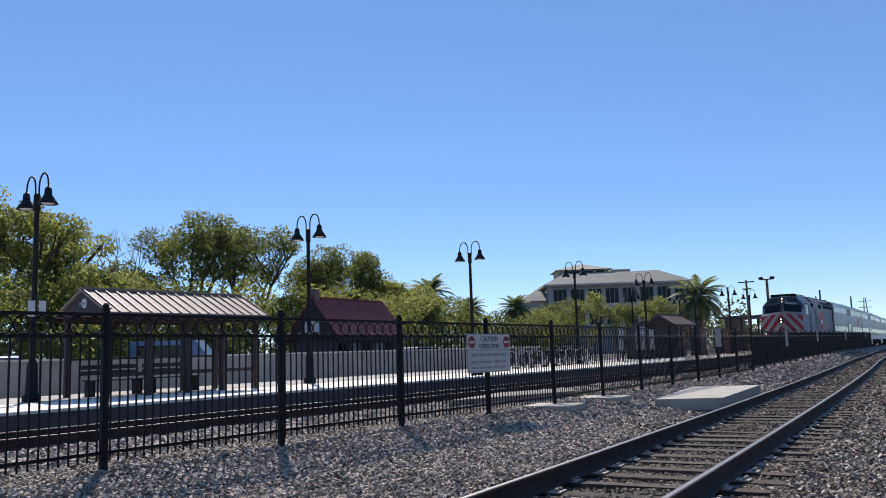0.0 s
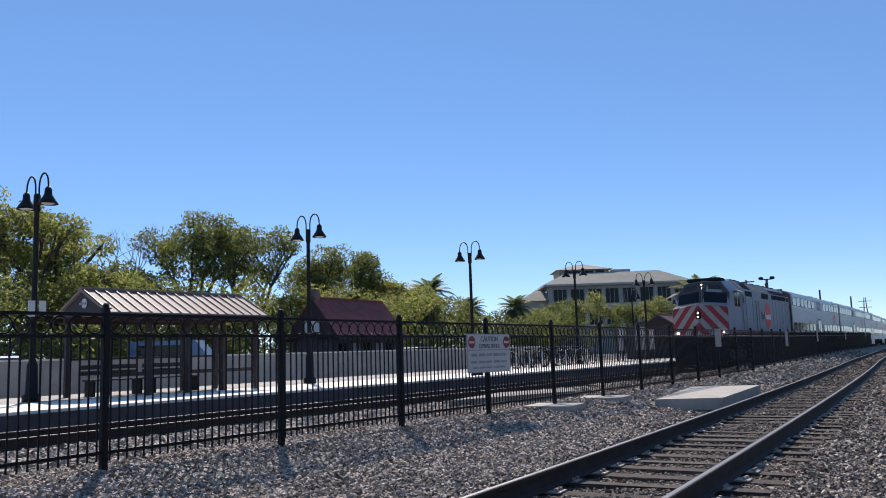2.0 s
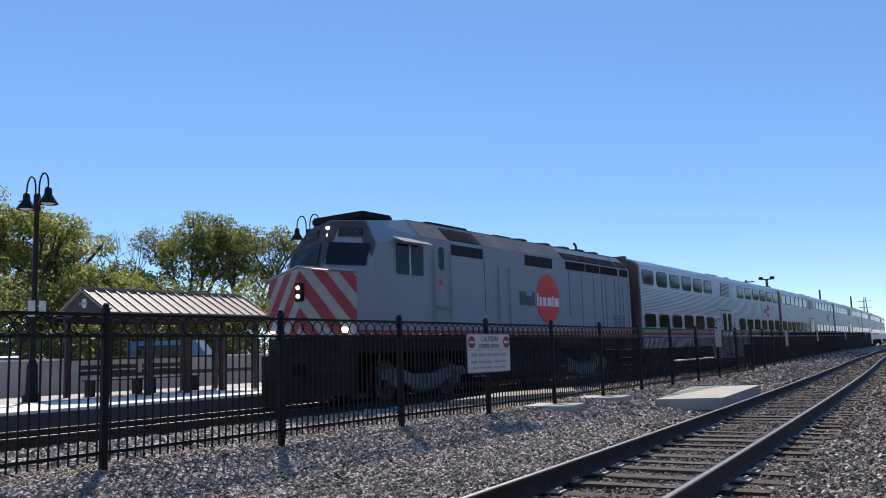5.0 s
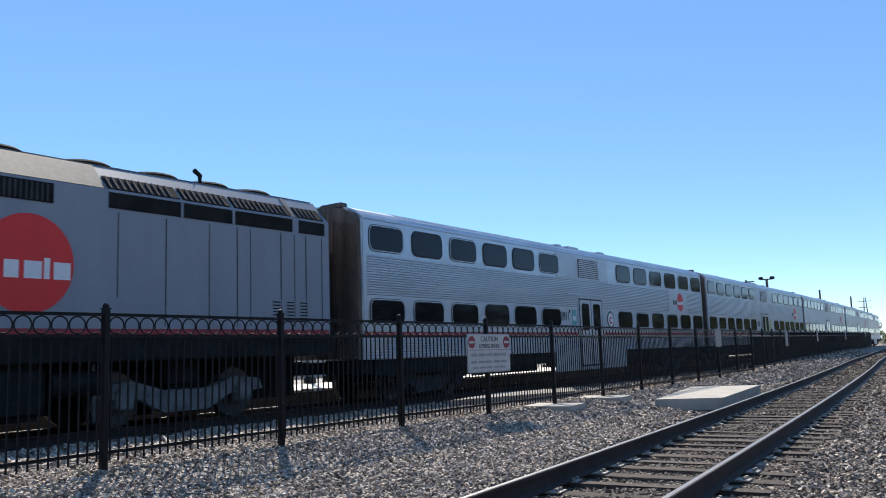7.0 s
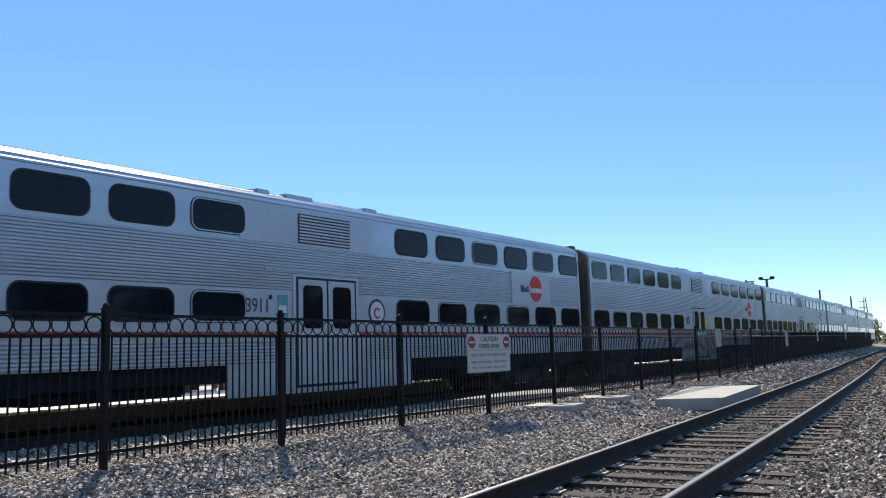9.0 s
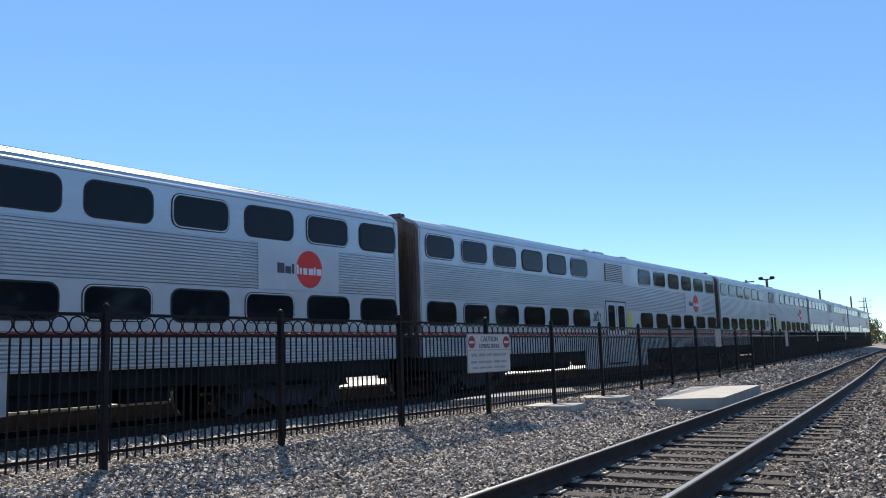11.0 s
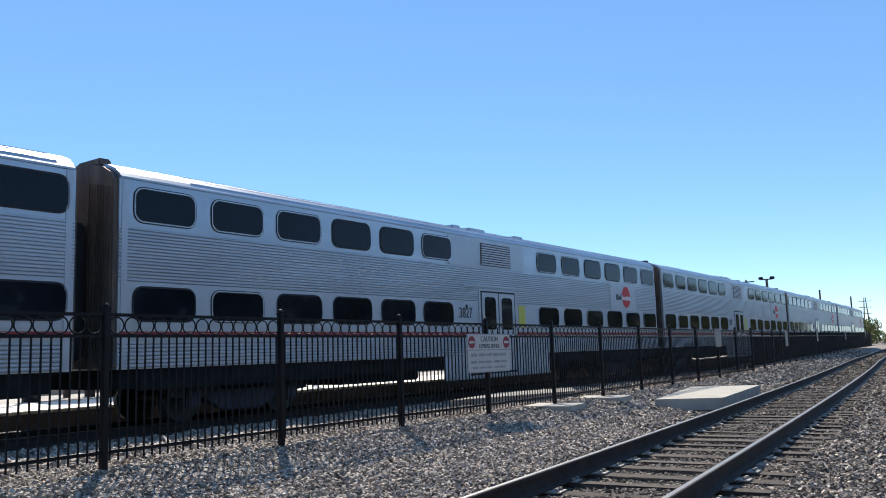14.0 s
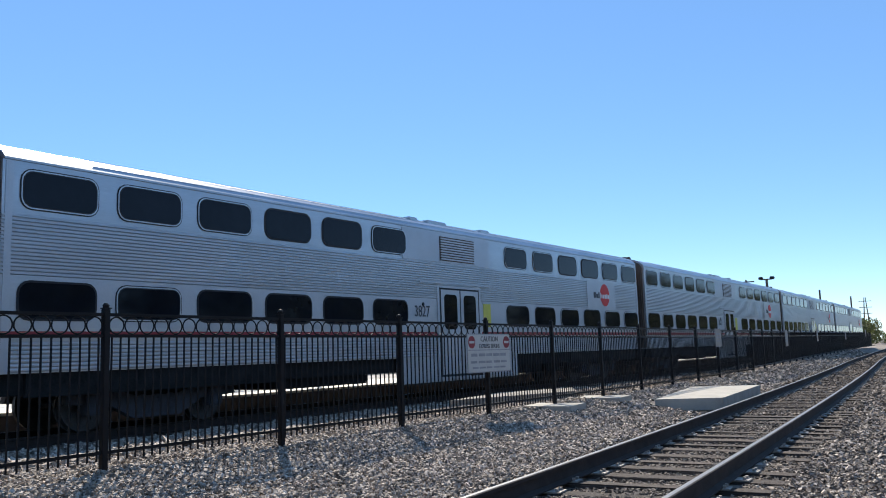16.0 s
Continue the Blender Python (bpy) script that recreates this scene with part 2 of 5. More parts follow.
FAR_CURVE = ((14.0, 0.0), (72.0, -0.066), (88.0, -0.066), (135.0, -0.095), (900.0, -0.095))


def track_x(y):
    """Centre line of the far track, straight beside the camera and bending away beyond."""
    return TRACK_X + ease(y, FAR_CURVE)


def platform_x(y):
    return track_x(y) - PLATFORM_OFF


def near_x(y):
    """Centre line of the near track."""
    if y < 45:
        return -2.69 - 0.0906 * y - 0.000354 * y * max(y, 0.0)
    return -7.484 + ease(y, ((45.0, -0.1225), (60.0, -0.105), (4000.0, -0.105)))


def fence_x(y):
    if y < 31.6:
        return float(np.interp(y, (0.0, 4.77, 9.64, 14.5, 19.4, 24.3, 31.6), (-7.68, -7.75, -7.85, -7.92, -8.14, -8.4, -8.84)))
    return near_x(y) - float(np.interp(y, (31.6, 100.0), (2.935, 2.1)))


def ground_z(x, y):
    c = near_x(y)
    d, f = x - c, x - fence_x(y)
    if abs(d) < 1.45:
        z = -0.235 + max(0.0, abs(d) - 1.2) * 0.08
    elif d > 0:
        z = -0.215 - min(0.35, (d - 1.45) * 0.05)
    elif f > 0:
        u = max(0.0, min(1.0, f / max(0.4, c - 1.6 - fence_x(y))))
        z = 0.08 - 0.295 * u
    else:
        z = 0.08 - 0.275 * max(0.0, min(1.0, (-f - 1.5) / 2.5))
    if x < track_x(y) - 2.4:
        z = -0.42
    return z


def build_ground():
    xs = list(np.arange(-17.0, 3.01, 0.16))
    xs = [-3000, -900, -300, -120, -60, -40, -30, -26, -22, -20, -18.5] + xs + [4, 6, 9, 14, 25, 60, 200, 900, 3000]
    ys = list(np.arange(4.0, 34.0, 0.16)) + list(np.arange(34.0, 90.0, 1.0))
    ys = [-3000, -600, -100, -30, -10, 0, 2] + ys + [95, 100, 105, 110, 120, 130, 140, 160, 180, 200, 240, 280, 350, 700, 1500, 3500]
    verts, faces = [], []
    for y in ys:
        for x in xs:
            z = ground_z(x, y)
            if -17 < x < 3 and 4 < y < 90:
                z += 0.05 * noise.noise((x * 0.9, y * 0.9, 3.1)) + 0.025 * noise.noise((x * 4, y * 4, 7.7))
            verts.append((x, y, z))
    n = len(xs)
    for j in range(len(ys) - 1):
        for i in range(n - 1):
            a = j * n + i
            faces.append((a, a + 1, a + 1 + n, a + n))
    g = raw("ground", verts, faces, GRAVEL, smooth=True)
    tagged(g, "grey crushed-stone ballast ground beside the railway tracks", "ground", kind="structure")


def build_stones():
    """Loose ballast, denser towards the near side of the tracks."""
    rng = np.random.default_rng(5)
    base = np.array([(a, b, c) for c in (-0.62, 0.62) for a, b in ((-0.7, -0.7), (0.7, -0.7), (0.7, 0.7), (-0.7, 0.7))])
    tri = np.array([(4, 5, 6, 7), (0, 1, 5, 4), (1, 2, 6, 5), (2, 3, 7, 6), (3, 0, 4, 7)])
    zones = [(-8.9, -0.6, 3.6, 10.0, 1080, 0.0205), (-9.0, 0.2, 10.0, 16.0, 660, 0.025), (-9.4, 0.0, 16.0, 26.0, 300, 0.033),
             (-11.0, -1.0, 26.0, 48.0, 90, 0.05), (-15.0, -3.0, 48.0, 85.0, 22, 0.085), (-13.4, -8.9, 4.5, 26.0, 230, 0.045)]
    piles = {0: ([], []), 1: ([], [])}
    for x0, x1, y0, y1, dens, size in zones:
        n = int((x1 - x0) * (y1 - y0) * dens)
        px, py = rng.uniform(x0, x1, n), rng.uniform(y0, y1, n)
        for x, y in zip(px, py):
            d = x - near_x(y)
            if y < 4.6 and x > -4.4:
                continue
            inside = abs(d) < 1.33
            if inside and rng.random() < (0.3 if y < 12 else 0.1):
                continue
            if abs((x + 6.56) + 0.15 * (y - 19.65)) < 0.9 and 16.8 < y < 22.7:
                continue
            if abs(x - fence_x(y) - 0.1) < 0.55 and (13.75 < y < 14.8 or 16.2 < y < 17.25):
                continue
            if 0.62 < abs(d) < 0.92:
                continue
            s = size * rng.uniform(0.55, 1.35) * (0.8 if inside else 1)
            q = base * rng.uniform(0.55, 1.2, (8, 3)) * s + rng.normal(0, 0.14 * s, (8, 3))
            q[:, 2] = q[:, 2] * 0.8 + q[:, 0] * rng.normal(0, 0.35) + q[:, 1] * rng.normal(0, 0.35)
            a = rng.uniform(0, 6.28)
            c, sn = math.cos(a), math.sin(a)
            q = q @ np.array([(c, sn, 0), (-sn, c, 0), (0, 0, 1)])
            z = ground_z(x, y) + 0.05 * noise.noise((x * 0.9, y * 0.9, 3.1)) + (0.45 if inside else 0.3) * s + (0.0 if inside else rng.uniform(0, 0.02))
            vs, fs = piles[1 if abs(d) < 1.4 + rng.normal(0, 0.2) or (d > 0 and rng.random() < 0.45) else 0]
            fs.append(tri + 8 * len(vs))
            vs.append(q + (x, y, z))
    for k, m, name, label in ((0, STONE, "ballast_stones", "loose angular pale grey ballast stones beside the track"),
                              (1, DARK_STONE, "track_stones", "oily brown ballast stones around the ties")):
        ob = raw(name, np.concatenate(piles[k][0]), np.concatenate(piles[k][1]).tolist(), m)
        tagged(ob, label, "gravel", kind="stuff")


def rail(name, xf, y0, y1, step, label, zoff=0.0):
    prof = [(-0.075, -0.185), (0.075, -0.185), (0.075, -0.172), (0.012, -0.15), (0.012, -0.045), (0.037, -0.035), (0.037, -0.006),
            (0.03, -0.0015), (-0.03, -0.0015), (-0.037, -0.006), (-0.037, -0.035), (-0.012, -0.045), (-0.012, -0.15), (-0.075, -0.172)]
    ys = [y0]
    while ys[-1] < y1:
        ys.append(ys[-1] + step * (1 if ys[-1] < 60 else 6))
    verts, faces, n = [], [], len(prof)
    for y in ys:
        for u, v in prof:
            verts.append((xf(y) + u, y, v + zoff))
    for j in range(len(ys) - 1):
        for i in range(n):
            a, b = j * n + i, j * n + (i + 1) % n
            faces.append((a, b, b + n, a + n))
    r = raw(name, verts, faces, RAIL)
    tagged(r, label, "rail", group="railway rails", kind="structure")
    top, tf = [], []
    for y in ys:
        for u, v in ((-0.020, 0.0), (0.022, 0.0), (0.024, -0.0015), (-0.022, -0.0015)):
            top.append((xf(y) + u, y, v + zoff + 0.001))
    for j in range(len(ys) - 1):
        a = j * 4
        for i, k in ((0, 1), (1, 2), (3, 0)):
            tf.append((a + i, a + k, a + k + 4, a + i + 4))
    raw("running_surface", top, tf, RAIL_TOP, r, "wheel-polished bright running surface")


def build_tracks():
    for sgn in (-1, 1):
        rail("rail", lambda y, s=sgn: near_x(y) + s * 0.755, -40.0, 300, 1.0, "rusty steel rail with a shiny worn top on wooden ties")
        rail("rail", lambda y, s=sgn: track_x(y) + s * 0.755, -60.0, 400, 2.0, "rusty steel rail of the track along the platform")
    rng = random.Random(3)
    tie_mesh = [box(bmesh.new(), -1.3, 1.3, -0.115, 0.115, -0.18, 0.0, 0.012) for _ in range(3)]
    meshes = []
    for i, bm in enumerate(tie_mesh):
        for v in bm.verts:
            v.co += Vector((rng.uniform(-0.02, 0.02), rng.uniform(-0.012, 0.012), rng.uniform(-0.006, 0.004)))
        me = bpy.data.meshes.new("railway_tie")
        bm.to_mesh(me)
        bm.free()
        me.materials.append(WOOD_TIE)
        meshes.append(me)
    pm = bpy.data.meshes.new("tie_plate")
    bm = boxed(-0.17, 0.17, -0.095, 0.095, 0.002, 0.018, bevel=0.004)
    for sx in (-0.12, 0.12):
        for sy in (-0.05, 0.05):
            box(bm, sx - 0.014, sx + 0.014, sy - 0.014, sy + 0.014, 0.016, 0.045)
    bm.to_mesh(pm)
    bm.free()
    pm.materials.append(PLATE)
    y, i = 4.4, 0
    while y < 62:
        t = new("railway_tie", meshes[i % 3])
        t.matrix_basis = pose(near_x(y) + rng.uniform(-0.05, 0.05), y + rng.uniform(-0.02, 0.02), -0.2 + rng.uniform(-0.008, 0.004), rz=rng.uniform(-1.2, 1.2) + 5.5 + 0.04 * y)
        tagged(t, "weathered dark wooden railway tie set in ballast", "railway tie", group="ties of the near track")
        for sgn in (-1, 1):
            q = new("tie_plate", pm)
            q.parent = t
            q.location = (sgn * 0.755, 0, 0)
        y += 0.59
        i += 1
    bm = bmesh.new()
    y = 62
    while y < 200:
        box(bm, near_x(y) - 1.3, near_x(y) + 1.3, y - 0.115, y + 0.115, -0.38, -0.2)
        y += 0.6
    y = -6
    while y < 90:
        box(bm, track_x(y) - 1.3, track_x(y) + 1.3, y - 0.115, y + 0.115, -0.38, -0.19)
        y += 0.57
    y = -40.0
    while y < 3.5:
        box(bm, near_x(y) - 1.3, near_x(y) + 1.3, y - 0.115, y + 0.115, -0.38, -0.19)
        y += 0.57
    tagged(part("far_ties", bm, WOOD_TIE), "rows of dark wooden ties under the distant rails", "railway tie", kind="stuff")


# ---- platform ----
PLAT_Z = 0.30


def strip(name, x0, x1, z0, z1, y0, y1, step, material, label, category, line=None):
    """A long block between x0 and x1, measured from the line where one is given."""
    verts, faces = [], []
    ys = list(np.arange(y0, y1 + step, step))
    for y in ys:
        b = line(y) if line else 0.0
        verts += [(b + x0, y, z0), (b + x1, y, z0), (b + x1, y, z1), (b + x0, y, z1)]
    for j in range(len(ys) - 1):
        a = 4 * j
        for i in range(4):
            faces.append((a + i, a + (i + 1) % 4, a + (i + 1) % 4 + 4, a + i + 4))
    e = 4 * (len(ys) - 1)
    faces += [(0, 1, 2, 3), (e + 3, e + 2, e + 1, e)]
    return tagged(raw(name, verts, faces, material), label, category, kind="structure")


def build_platform():
    strip("platform", -7.4, 0, -0.5, PLAT_Z, -12, 130, 2, PALE_CONC, "pale sunlit concrete station platform with a dark edge", "platform", platform_x)
    strip("platform_rear", -7.45, -3.6, -0.5, PLAT_Z + 0.006, -12, 130, 2, WALL_CONC, "grey paved rear part of the platform", "platform", platform_x)
    # dark colour stands in for the shade on the platform's face
    strip("platform_face", 0.004, 0.05, -0.5, PLAT_Z - 0.06, -12, 130, 2, DARKWALL, "face of the platform edge, coloured dark for its shade", "platform", platform_x)
    strip("wall_back", -26.3, -26.0, -0.5, 1.34, -20, 46, 2, WALL_CONC, "low grey concrete wall behind the platform", "wall")
    strip("wall_cap", -26.34, -25.96, 1.343, 1.40, -20, 46, 2, PALE_CONC, "pale coping along the low wall", "trim")
    strip("car_park", -120, -26.4, -0.6, 0.15, -60, 160, 10, ASPHALT, "dark asphalt of the station car park", "pavement")
    # concrete pads by the tracks
    g = part("concrete_pad", plate(bmesh.new(), [(-6.76, 16.75, 0.06), (-5.54, 17.4, 0.06), (-6.2, 22.6, 0.06), (-7.76, 21.85, 0.06)], (0, 0, -0.25)), CONCRETE)
    tagged(g, "light grey concrete slab lying on the ballast beside the rail", "slab")
    g = part("crossing_pad", plate(bmesh.new(), [(-9.52, 13.2, 0.25), (-8.47, 16.5, 0.25), (-9.3, 17.95, 0.25), (-10.05, 15.85, 0.25)], (0, 0, -0.35)), PAD_CONC)
    tagged(g, "weathered concrete pad behind the fence beside the track", "slab")
    for y in (14.28, 16.72):
        g = boxed(-0.5, 0.5, -0.48, 0.48, -0.1, 0.03, bevel=0.01)
        g = part("footing_slab", g, CONCRETE)
        g.matrix_basis = pose(fence_x(y) + 0.1, y, 0.085, rz=8)
        tagged(g, "thin pale concrete footing under a fence post", "slab", group="fence footings")


# ---- fence ----
def fence_top(y):
    return float(np.interp(y, (4.8, 12.0, 22.0, 34.0, 100.0), (1.71, 1.68, 1.64, 1.645, 1.82)))


PANEL = 2.437


def fence_panel_meshes():
    """Meshes for one panel whose post stands at y = 0; z = 0 is the top rail."""
    out = {}

    def keep(name, bm, smooth=False):
        me = bpy.data.meshes.new(name)
        bmesh.ops.recalc_face_normals(bm, faces=bm.faces)
        bm.to_mesh(me)
        bm.free()
        me.materials.append(BLACK)
        if smooth:
            me.shade_smooth()
        out[name] = me
    bm = boxed(-0.034, 0.034, -0.034, 0.034, -1.72, 0.03, bevel=0.006)
    box(bm, -0.042, 0.042, -0.042, 0.042, 0.03, 0.042)
    lathe(bm, [(0.03, 0.042), (0.036, 0.065), (0.02, 0.088), (0.0, 0.093)], 10)
    keep("post", bm)
    keep("top_rail", boxed(-0.02, 0.02, 0.034, PANEL - 0.034, -0.045, -0.012, bevel=0.004))
    keep("middle_rail", boxed(-0.02, 0.02, 0.034, PANEL - 0.034, -0.262, -0.23, bevel=0.004))
    keep("bottom_rail", boxed(-0.02, 0.02, 0.034, PANEL - 0.034, -1.43, -1.395, bevel=0.004))
    keep("picket", boxed(-0.0075, 0.0075, -0.0075, 0.0075, -1.50, -0.23))
    keep("thin_picket", boxed(-0.0075, 0.0075, -0.0075, 0.0075, -1.47, -0.23))
    keep("ring", torus(bmesh.new(), (0, 0, -0.138), 0.086, 0.0085, "x", 16, 5), True)
    return out


def build_fence():
    M = fence_panel_meshes()
    rng = random.Random(8)
    y = 4.77 - 2 * PANEL
    NP, NR = 24, 13
    while y < 31:
        turn = -math.degrees(math.atan2(fence_x(y + PANEL) - fence_x(y), PANEL))
        slope = math.degrees(math.atan2(fence_top(y + PANEL) - fence_top(y), PANEL))
        f = thing("picket_fence", "black steel picket fence bay with a row of rings", "fence",
                  pose(fence_x(y), y, fence_top(y), rx=slope, rz=turn), group="station fence panels")
        post = new("post", M["post"])
        post.parent = f
        post.matrix_basis = pose(0, 0, 0, rx=-slope)
        for nm in ("top_rail", "middle_rail", "bottom_rail"):
            o = new(nm, M[nm])
            o.parent = f
        for k in range(NP):
            o = new("picket", M["picket" if y < 14 else "thin_picket"])
            o.parent, o.location = f, (rng.uniform(-0.002, 0.002), PANEL * (k + 0.75) / (NP + 0.5), rng.uniform(-0.004, 0.004))
        for k in range(NR):
            o = new("ring", M["ring"])
            o.parent, o.location = f, (0, 0.034 + (PANEL - 0.068) * (k + 0.5) / NR, 0)
        y += PANEL
    # the fence runs on into the distance
    far = thing("fence_run", "distant run of black picket fence along the track", "fence")
    rails, pick = bmesh.new(), bmesh.new()
    far_post = boxed(-0.034, 0.034, -0.034, 0.034, -1.5, 0.07)
    far_me = bpy.data.meshes.new("post")
    far_post.to_mesh(far_me)
    far_post.free()
    far_me.materials.append(BLACK)
    while y < 104:
        x, zt, lean = fence_x(y), fence_top(y), (fence_x(y + PANEL) - fence_x(y)) / PANEL
        o = new("post", far_me)
        o.parent, o.location = far, (x, y, zt)
        for z in (-0.03, -0.245, -1.36):
            rod(rails, (x, y + 0.03, zt + z), (x + lean * PANEL, y + PANEL - 0.03, zt + z), 0.022, n=4)
        if y < 75:
            for k in range(NP):
                yy = y + PANEL * (k + 0.75) / (NP + 0.5)
                xx = x + lean * (yy - y)
                box(pick, xx - 0.008, xx + 0.008, yy - 0.008, yy + 0.008, zt - 1.4, zt - 0.23)
            for k in range(NR):
                torus(pick, (x + lean * PANEL * (k + 0.5) / NR, y + PANEL * (k + 0.5) / NR, zt - 0.138), 0.085, 0.01, "x", 8, 3)
        else:
            for k in range(10):
                yy = y + PANEL * (k + 0.5) / 10
                xx = x + lean * (yy - y)
                box(pick, xx - 0.0095, xx + 0.0095, yy - 0.02, yy + 0.02, zt - 1.4, zt - 0.05)
        y += PANEL
    tagged(part("rail_run", rails, BLACK, far), kind="stuff")
    tagged(part("picket_run", pick, BLACK, far), kind="stuff")


def build_signs():
    # the caution board wired to the fence
    y0, y1, z0, z1 = 11.34, 12.69, 0.835, 1.465
    yc, zc, w, h = (y0 + y1) / 2, (z0 + z1) / 2, y1 - y0, z1 - z0
    s = thing("caution_sign", "white caution board with red discs fixed to the fence", "sign", pose(-7.79, yc, zc, rx=-0.3, rz=0.8))
    part("board", plate(bmesh.new(), [(0.0, u, v) for u, v in rounded(w, h, 0.02)], (0.012, 0, 0)), SIGN, s)
    part("frame", plate(bmesh.new(), [(-0.006, u, v) for u, v in rounded(w + 0.03, h + 0.03, 0.025)], (0.008, 0, 0)), SIGN_GREY, s, "thin dark rim")
    part("dividing_line", boxed(0.012, 0.0155, -w / 2, w / 2, 0.045, 0.06), SIGN_GREY, s, "dark dividing line")
    for u in (-0.56, 0.56):
        d = part("disc", plate(bmesh.new(), [(0.012, u + 0.105 * math.cos(a * 0.2618), 0.185 + 0.105 * math.sin(a * 0.2618)) for a in range(24)], (0.004, 0, 0)), SIGN_RED, s, "red no-entry disc")
        part("bar", boxed(0.016, 0.0195, u - 0.075, u + 0.075, 0.165, 0.205), SIGN, d, "white bar")
    words("lettering", "CAUTION", 0.125, Matrix.Translation((0.0135, 0, 0.235)) @ FACE_X, SIGN_INK, s, "grey capital letters")
    words("lettering", "EXPRESS TRAINS", 0.105, Matrix.Translation((0.0135, 0, 0.115)) @ FACE_X, SIGN_INK, s, "grey capital letters", squeeze=0.85)
    for v, ln, th in ((-0.03, 1.16, 0.05), (-0.13, 0.0, 0.0), (-0.15, 1.2, 0.04), (-0.245, 1.1, 0.03)):
        if ln:
            n = 5
            for k in range(n):
                a = -ln / 2 + ln * k / n
                part("text_bar", boxed(0.012, 0.0155, a, a + ln / n * (0.86 if k % 2 else 0.78), v - th / 2, v + th / 2), SIGN_GREY, s, "line of grey print")
    part("bracket", boxed(-0.06, -0.006, -0.5, -0.2, -0.37, -0.31), BLACK, s, "black fixing bracket")
    # smaller boards further along
    for y, w, h, z in ((26.6, 0.66, 0.55, 1.37), (40.3, 0.8, 0.72, 1.33), (53.6, 0.7, 0.72, 1.5), (72.1, 0.8, 0.72, 1.55), (94.4, 0.8, 0.72, 1.7)):
        x = fence_x(y) + 0.06
        b = thing("fence_sign", "plain pale notice board hung on the black fence", "sign", pose(x, y, z, rz=3 if y < 31 else 6), group="fence notice boards")
        part("board", plate(bmesh.new(), [(0, u, v) for u, v in rounded(w, h, 0.02)], (0.01, 0, 0)), CONCRETE, b)
        part("rim", plate(bmesh.new(), [(-0.005, u, v) for u, v in rounded(w + 0.03, h + 0.03, 0.03)], (0.006, 0, 0)), SIGN_GREY, b, "grey rim")
        for k in range(3):
            part("text_bar", boxed(0.01, 0.013, -w * 0.36, w * 0.36, h * (0.22 - 0.2 * k) - 0.03, h * (0.22 - 0.2 * k) + 0.02), SIGN_GREY, b, "grey print")


# ---- platform furniture ----
def lamp_post():
    s = thing("street_lamp", "black double-arm platform lamp with bell shades", "lamp", group="platform lamps")
    pole = lathe(bmesh.new(), [(0.0, -0.26), (0.22, -0.26), (0.22, -0.1), (0.15, -0.05), (0.13, 0.65), (0.10, 0.72), (0.075, 0.8), (0.062, 4.55), (0.085, 4.58), (0.085, 4.98), (0.05, 5.02), (0.0, 5.04)], 14)
    part("pole", pole, BLACK, s, smooth=True)
    for sg in (-1, 1):
        pts = [(0, sg * 0.07, 4.75), (0, sg * 0.09, 5.0)]
        for k in range(9):
            a = radians(180 - 22.5 * k)
            pts.append((0, sg * (0.315 + 0.225 * math.cos(a)), 5.18 + 0.34 * math.sin(a)))
        pts.append((0, sg * 0.54, 5.08))
        arm = part("arm", tube(bmesh.new(), pts, 0.022, 7), BLACK, s, smooth=True)
        bm = lathe(bmesh.new(), [(0.0, 5.14), (0.04, 5.13), (0.085, 5.07), (0.095, 4.93), (0.13, 4.87), (0.235, 4.71), (0.245, 4.68), (0.225, 4.68), (0.08, 4.83)], 16, (0, sg * 0.54, 0))
        part("shade", bm, BLACK, arm, "black bell-shaped shade", smooth=True)
        bm = lathe(bmesh.new(), [(0.0, 4.66), (0.10, 4.67), (0.17, 4.70), (0.0, 4.72)], 12, (0, sg * 0.54, 0))
        part("lens", bm, SIGN, arm, "pale glass lens")
    return s


def build_lamps():
    first = lamp_post()
    spots = [(-20.55, 10.67), (-20.23, 20.0), (-20.42, 30.21), (-21.19, 41.87), (-21.48, 52.61), (-22.45, 65.26), (-21.6, 71.37), (-21.9, 78.65), (-27.6, 64.8), (-27.9, 76.8)]
    for i, (x, y) in enumerate(spots):
        m = pose(x, y, PLAT_Z + 0.26 if i < 8 else 0.41, rz=90)
        if i == 0:
            first.matrix_basis = m
        else:
            copy_thing(first, m)
    # paired notices strapped to the first lamp
    for dy in (-0.14, 0.14):
        b = part("lamp_notice", boxed(-20.41, -20.39, 10.67 + dy - 0.09, 10.67 + dy + 0.09, 2.42, 2.82, bevel=0.004), SIGN)
        tagged(b, "small white notice plate strapped to a platform lamp", "sign", group="lamp notices")


